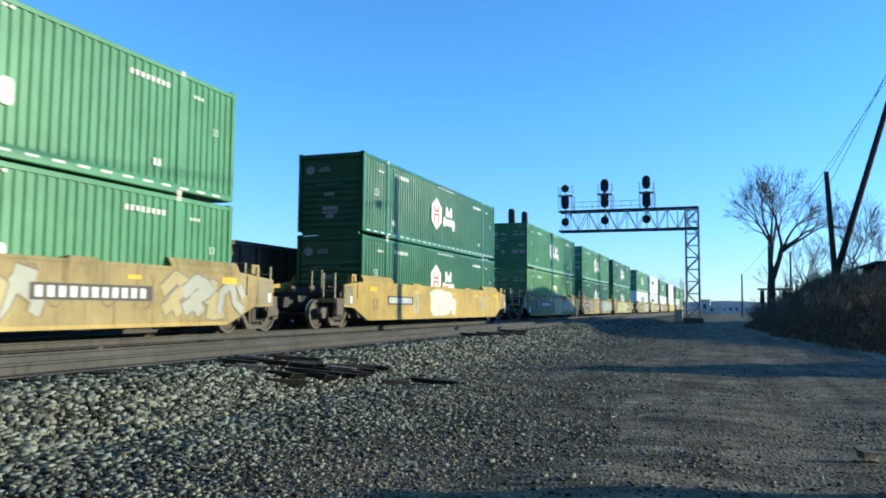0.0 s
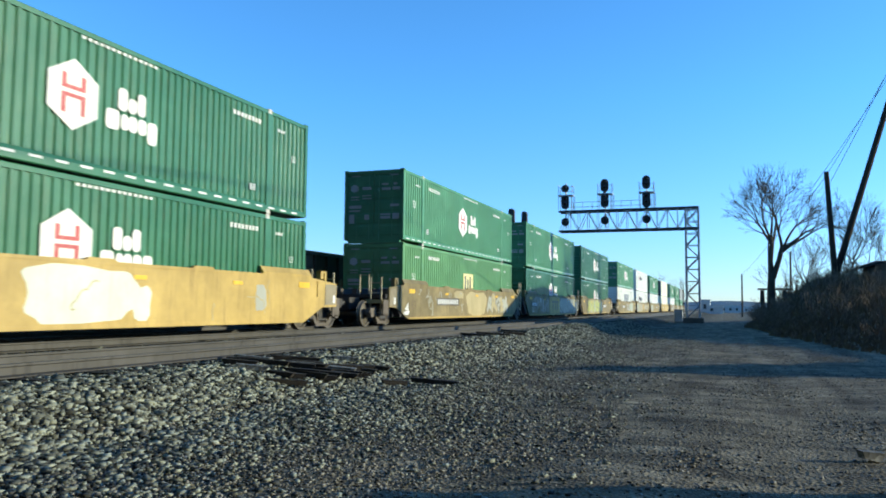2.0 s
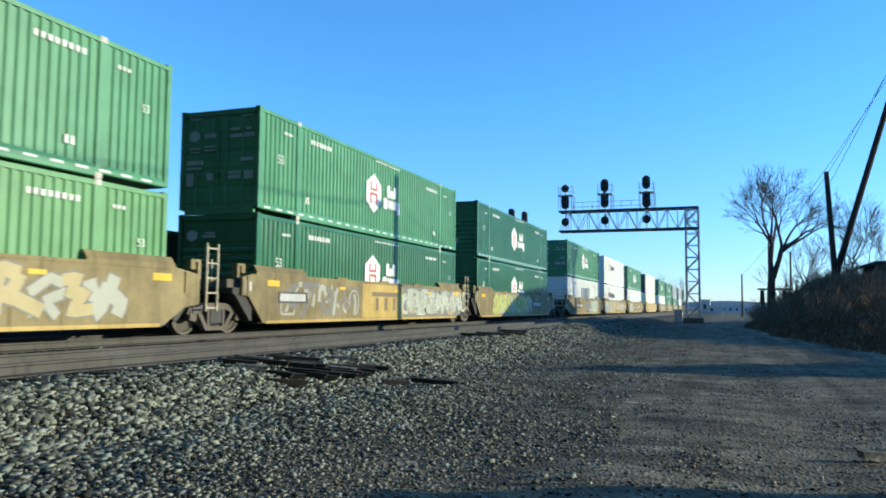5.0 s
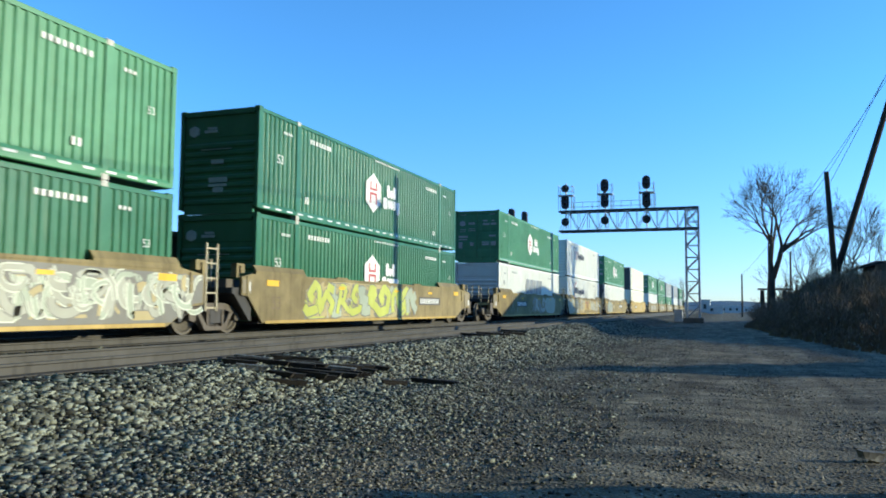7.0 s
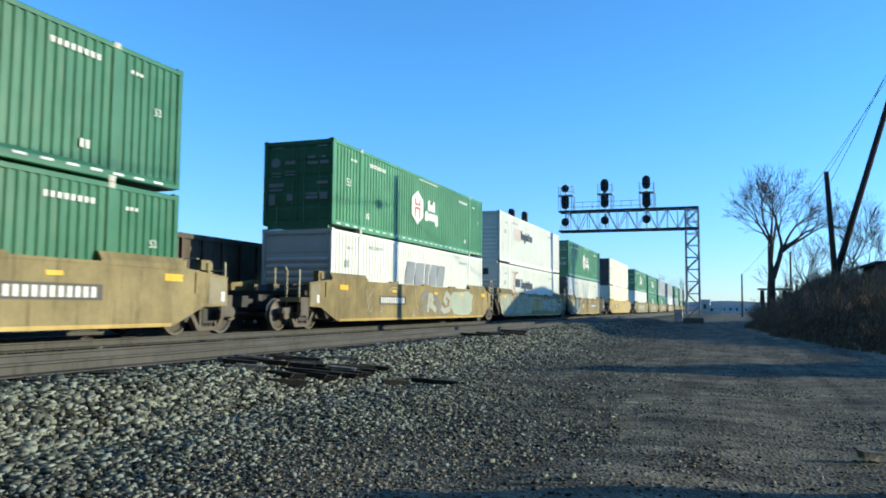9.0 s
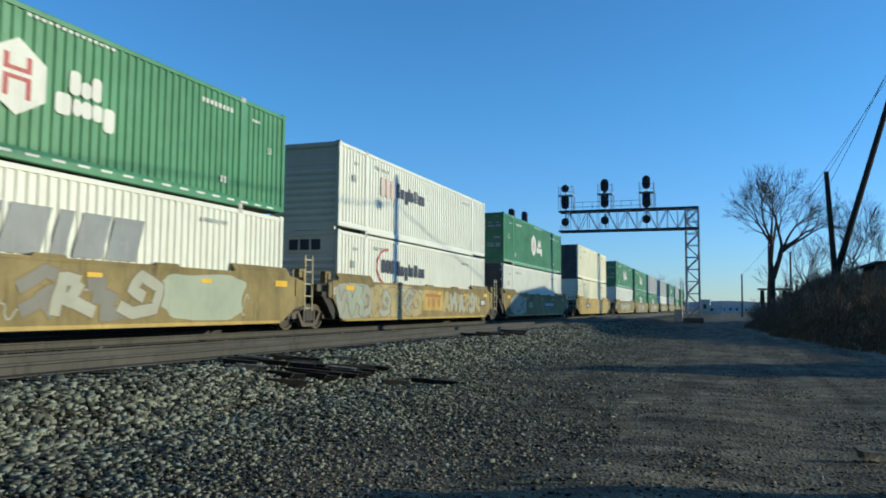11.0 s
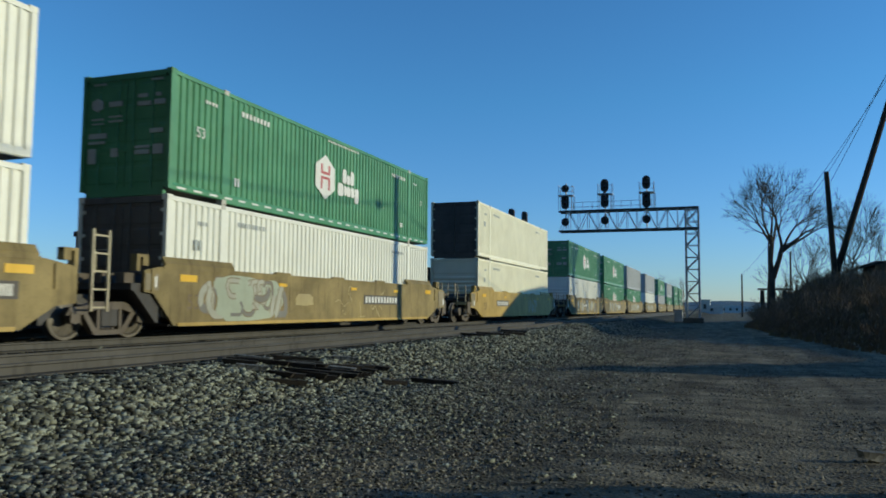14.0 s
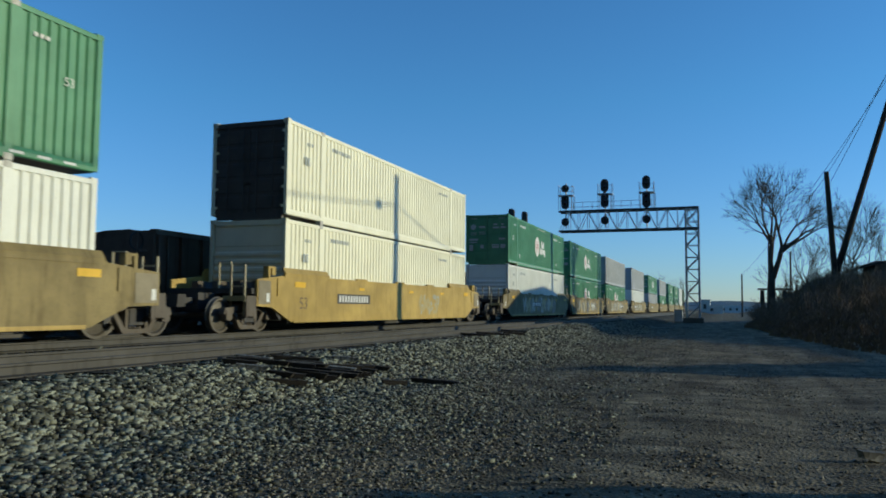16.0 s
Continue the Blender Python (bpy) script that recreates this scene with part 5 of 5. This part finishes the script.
def bare_tree(x, y, z, trunk, limbs, seed, label, scale=1.0, r=0.17, depth=4):
    rng = random.Random(seed)
    t = thing("bare_tree", label, "tree", "bare trees", at=pose(x, y, z))
    s = Solid()
    top = Vector((rng.uniform(-0.1, 0.1), 0, trunk))
    s.tube((0, 0, -0.5), top, r * 1.25, r, n=9)
    part("trunk", s, BARK, t)
    c = Solid()
    for dx, dy, dz, ln in limbs:
        branch(c, rng, top - Vector((0, 0, 0.15)), Vector((dx, dy, dz)).normalized(), ln * scale, r * 0.72, depth, 0.62, 0.05)
    part("crown", c, BARK, t, "bare branching limbs and fine twigs")
    return t


def limb(s, rng, p, d, length, r, depth, core, reach):
    """A limb that curves upward and forks until it leaves the crown's rounded bounds."""
    n = 4
    for k in range(n):
        d = (d + Vector((rng.gauss(0, 0.11), rng.gauss(0, 0.11), rng.gauss(0, 0.07) + 0.035))).normalized()
        q = p + d * length / n
        s.tube(p, q, max(r, 0.0095), max(r * 0.88, 0.008), n=6 if r > 0.04 else 3, caps=False)
        p, r = q, r * 0.88
        off = p - core
        if (off.x / reach[0]) ** 2 + (off.y / reach[1]) ** 2 + (off.z / reach[2]) ** 2 > rng.uniform(0.85, 1.25):
            return
        if depth > 0 and k and rng.random() < (0.75 if depth > 1 else 0.45):
            t = d.orthogonal().normalized()
            t.rotate(Matrix.Rotation(rng.random() * 6.283, 3, d))
            limb(s, rng, p, (d + t * rng.uniform(0.45, 0.85)).normalized(), length * rng.uniform(0.5, 0.75), r * 0.55, depth - 1, core, reach)
    if depth > 0:
        for _ in range(2):
            t = d.orthogonal().normalized()
            t.rotate(Matrix.Rotation(rng.random() * 6.283, 3, d))
            limb(s, rng, p, (d + t * rng.uniform(0.3, 0.65)).normalized(), length * rng.uniform(0.65, 0.85), r * 0.72, depth - 1, core, reach)


def vase_tree(x, y, z, seed, label):
    """Short trunk, two stems, and a wide rounded crown of rising limbs."""
    rng = random.Random(seed)
    t = thing("bare_tree", label, "tree", "bare trees", at=pose(x, y, z))
    s = Solid().tube((0, 0, -0.6), (-0.05, 0, 1.2), 0.42, 0.33, n=10).tube((-0.05, 0, 1.2), (0.0, 0, 2.7), 0.33, 0.29, n=10)
    part("trunk", s, BARK, t)
    c, core, reach = Solid(), Vector((0.75, 0, 7.9)), (5.4, 4.6, 4.6)
    stems = ((((0.0, 0, 2.5), (-0.05, 0.1, 4.2), (0.12, 0.1, 5.6)), ((-0.75, 0.2, 0.9), (-0.45, -0.5, 1.1), (-0.05, 0.3, 1.2), (0.35, 0.5, 1.0))),
             (((0.05, 0, 2.5), (0.55, -0.1, 4.0), (0.85, -0.1, 5.2)), ((0.0, -0.4, 1.2), (0.5, 0.3, 1.0), (0.8, -0.2, 0.85), (1.1, 0.4, 0.75))))
    for line, outs in stems:
        for (a, b), (r0, r1) in zip(zip(line, line[1:]), ((0.23, 0.20), (0.20, 0.17))):
            c.tube(a, b, r0, r1, n=8)
        for d in outs:
            limb(c, rng, Vector(line[-1]) - Vector((0, 0, rng.uniform(0, 0.5))), Vector(d).normalized(), rng.uniform(2.1, 2.7), 0.125, 4, core, reach)
    part("crown", c, BARK, t, "bare branching limbs and fine twigs")


vase_tree(3.45, 69, 1.3, 9, "leafless spreading tree with forked trunk beside the bank")
for k, (x, y, h, sc, dep) in enumerate(((9.4, 69, 2.0, 0.65, 4), (10.9, 72, 1.2, 0.65, 3), (8.2, 66, 0.8, 0.6, 3), (12.4, 74, 1.2, 0.7, 3), (6.6, 76, 0.9, 0.6, 3), (7.6, 84, 1.2, 0.7, 3), (13.1, 70, 1.1, 0.65, 3), (5.3, 88, 0.9, 0.6, 3))):
    bare_tree(x, y, float(height(x, y)) - 0.1, h, ((-0.5, 0.1, 1.0, 2.6), (0.15, -0.2, 1.0, 2.8), (0.55, 0.2, 0.9, 2.4)), 20 + k, "leafless scrubby tree on the bank", sc, 0.07, dep)
for k, (x, y) in enumerate(((-17, 210), (-24, 230), (-12, 235), (-30, 250), (-20, 260))):
    bare_tree(x, y, 0.3, 2.5, ((-0.5, 0.1, 1.0, 3.2), (0.15, -0.2, 1.0, 3.4), (0.55, 0.2, 0.9, 3.2)), 40 + k, "distant leafless tree beyond the train", 0.9, 0.16, 3)


def brush(name, label, n, seed, region, tall, lean, mat, thick):
    rng = np.random.default_rng(seed)
    s = Solid()
    made = 0
    while made < n:
        x, y = region(rng)
        z = float(height(x, y))
        if z < 0.04:
            continue
        h = (tall[0] + (tall[1] - tall[0]) * rng.random() ** 1.6) * float(np.interp(y, [24, 44], [0.6, 1.0])) * min(1.0, 0.22 + 0.17 * (x - float(bank_foot(y))))
        for _ in range(3):
            a = rng.random() * 6.283
            dx, dy = math.cos(a) * lean * h * rng.random(), math.sin(a) * lean * h * rng.random()
            w = thick * (0.6 + 0.8 * rng.random())
            mx, my = x + dx * 0.35, y + dy * 0.35
            s.add([(x - w, y, z - 0.05), (x + w, y, z - 0.05), (mx + w * 0.7, my, z + h * 0.55), (mx - w * 0.7, my, z + h * 0.55), (x + dx, y + dy, z + h)], [(0, 1, 2, 3), (3, 2, 4)])
        made += 1
    me = bpy.data.meshes.new(name)
    me.from_pydata(s.v, [], s.f)
    me.materials.append(mat)
    tagged(new(name, me), label, "brush", kind="stuff")


def bank_region(rng):
    y = 20 + 68 * rng.random() ** 1.1
    return bank_foot(y) + 0.2 + 8.5 * rng.random() ** 1.3, y


brush("dry_grass", "dry brown grass and weeds covering the bank", 14000, 1, bank_region, (0.15, 0.60), 0.7, WEED, 0.022)
brush("dead_stalks", "dead stalks and leafless shrubs on the bank", 3200, 2, bank_region, (0.4, 1.1), 0.8, TWIG, 0.018)


def shrubs():
    rng, s = random.Random(77), Solid()
    pick = np.random.default_rng(5)
    for _ in range(280):
        x, y = bank_region(pick)
        z = float(height(x, y))
        if z < 0.15:
            continue
        for _ in range(3):
            branch(s, rng, Vector((x, y, z - 0.05)), Vector((rng.gauss(0, 0.45), rng.gauss(0, 0.45), 1)).normalized(), rng.uniform(0.3, 0.85) * (0.4 if y < 38 else 1.0), 0.016, 2, 0.7, 0.03)
    tagged(new("dead_shrubs", s.mesh("dead_shrubs", TWIG)), "tangled leafless shrubs on the bank", "brush", kind="stuff")


shrubs()


# ---- loose stones, timber scraps ----
def ballast_cover(x, y, r):
    """Thick on the shoulder of the bed, thinning towards the road."""
    edge = smooth01(-5.6, -2.6, x + 0.9 * np.sin(0.5 * y) + 0.4 * np.sin(1.7 * y + x))
    clump = 0.75 + 0.25 * np.sin(1.7 * x + 0.9 * y) * np.sin(0.8 * x - 1.3 * y + 2 * np.sin(0.6 * y))
    return r.random(len(x)) < (1 - 0.93 * edge) * clump


def pebble_cover(x, y, r):
    """Dense grit beside the ballast, loose drifts on the packed road."""
    drift = np.sin(1.3 * x + 2.1 * np.sin(0.37 * y)) * np.sin(0.83 * y - 1.1 * x) + 0.5 * np.sin(3.1 * x + 0.4 * y)
    return r.random(len(x)) < np.where(x < -1.6 + 0.5 * np.sin(0.9 * y), 0.95, 0.16 + 0.55 * (drift > 0.35))


build_stones("ballast", "grey crushed stone ballast beside the track", 112000, (-8.2, -1.0), (4.0, 60), (0.024, 0.072), 1, BALLAST, ballast_cover)
build_stones("ballast_bed", "grey ballast between the rails", 9000, (-19, -7.4), (5, 70), (0.05, 0.09), 2, BALLAST)
build_stones("gravel", "loose pebbles on the dirt road", 84000, (-6, 4), (3.2, 40), (0.014, 0.046), 3, PEBBLE, pebble_cover)


def scrap(x, y, length, wide, turn, label):
    s = thing("timber_scrap", label, "timber", "timber scraps", at=pose(x, y, float(height(x, y)) + 0.06, 2, 3, turn))
    part("plank", Solid().prism([(-length / 2, -0.03), (length / 2, -0.045), (length / 2 + 0.05, 0.03), (-length / 2 - 0.03, 0.045)], 1, -wide / 2, wide / 2), TIMBER if "dark" in label else STONE, s)


rng = random.Random(31)
for k in range(34):
    # broken ties and splinters in one drift on the shoulder, thinning towards the road
    u, v = rng.gauss(0, 0.5), rng.gauss(0, 0.28)
    x, y = -6.35 + 1.15 * u - 0.5 * v, 11.4 + 1.1 * u + 2.2 * v
    pale = k % 9 == 4
    scrap(x, y, rng.uniform(0.25, 0.75), rng.uniform(0.05, 0.14), rng.uniform(5, 40), "pale weathered plank lying on the ballast" if pale else "dark broken tie lying on the ballast")
for x, y, ln, tr in ((-6.72, 13.0, 0.42, 22), (-6.84, 10.16, 0.42, 24)):
    scrap(x, y, ln, 0.13, tr, "pale weathered plank lying on the ballast")
for x, y, ln, tr in ((-7.7, 24.0, 0.9, 20), (-7.5, 25.3, 1.1, 25), (-7.6, 28.4, 0.9, 15), (-7.1, 26.6, 0.7, 30)):
    scrap(x, y, ln, 0.16, tr, "dark broken tie lying on the ballast")
for x, y, ln, w, tr, lab in ((1.2, 8.1, 0.16, 0.1, 30, "pale stone lump on the road"),):
    scrap(x, y, ln, w, tr, lab)


# ---- motion ----
def place(s, z):
    """Pose of a well whose near end is s metres along the track."""
    ax, ay, _ = bend(s)
    bx, by, _ = bend(s + LEN)
    return pose(MID + ax, ay, z, 0, 0, math.degrees(math.atan2(-(bx - ax), by - ay)))


def motions():
    for y0, load in TRAIN:
        for ob, z in load:
            walk(ob, [(t, place(y0 - run(t), z)) for t in range(17)])
    for ws, q in WHEELS:
        walk(ws, [(k / 15, pose(0, q * 0.875, 0.46, math.degrees(run(k / 15) / 0.455))) for k in range(241)])


motions()
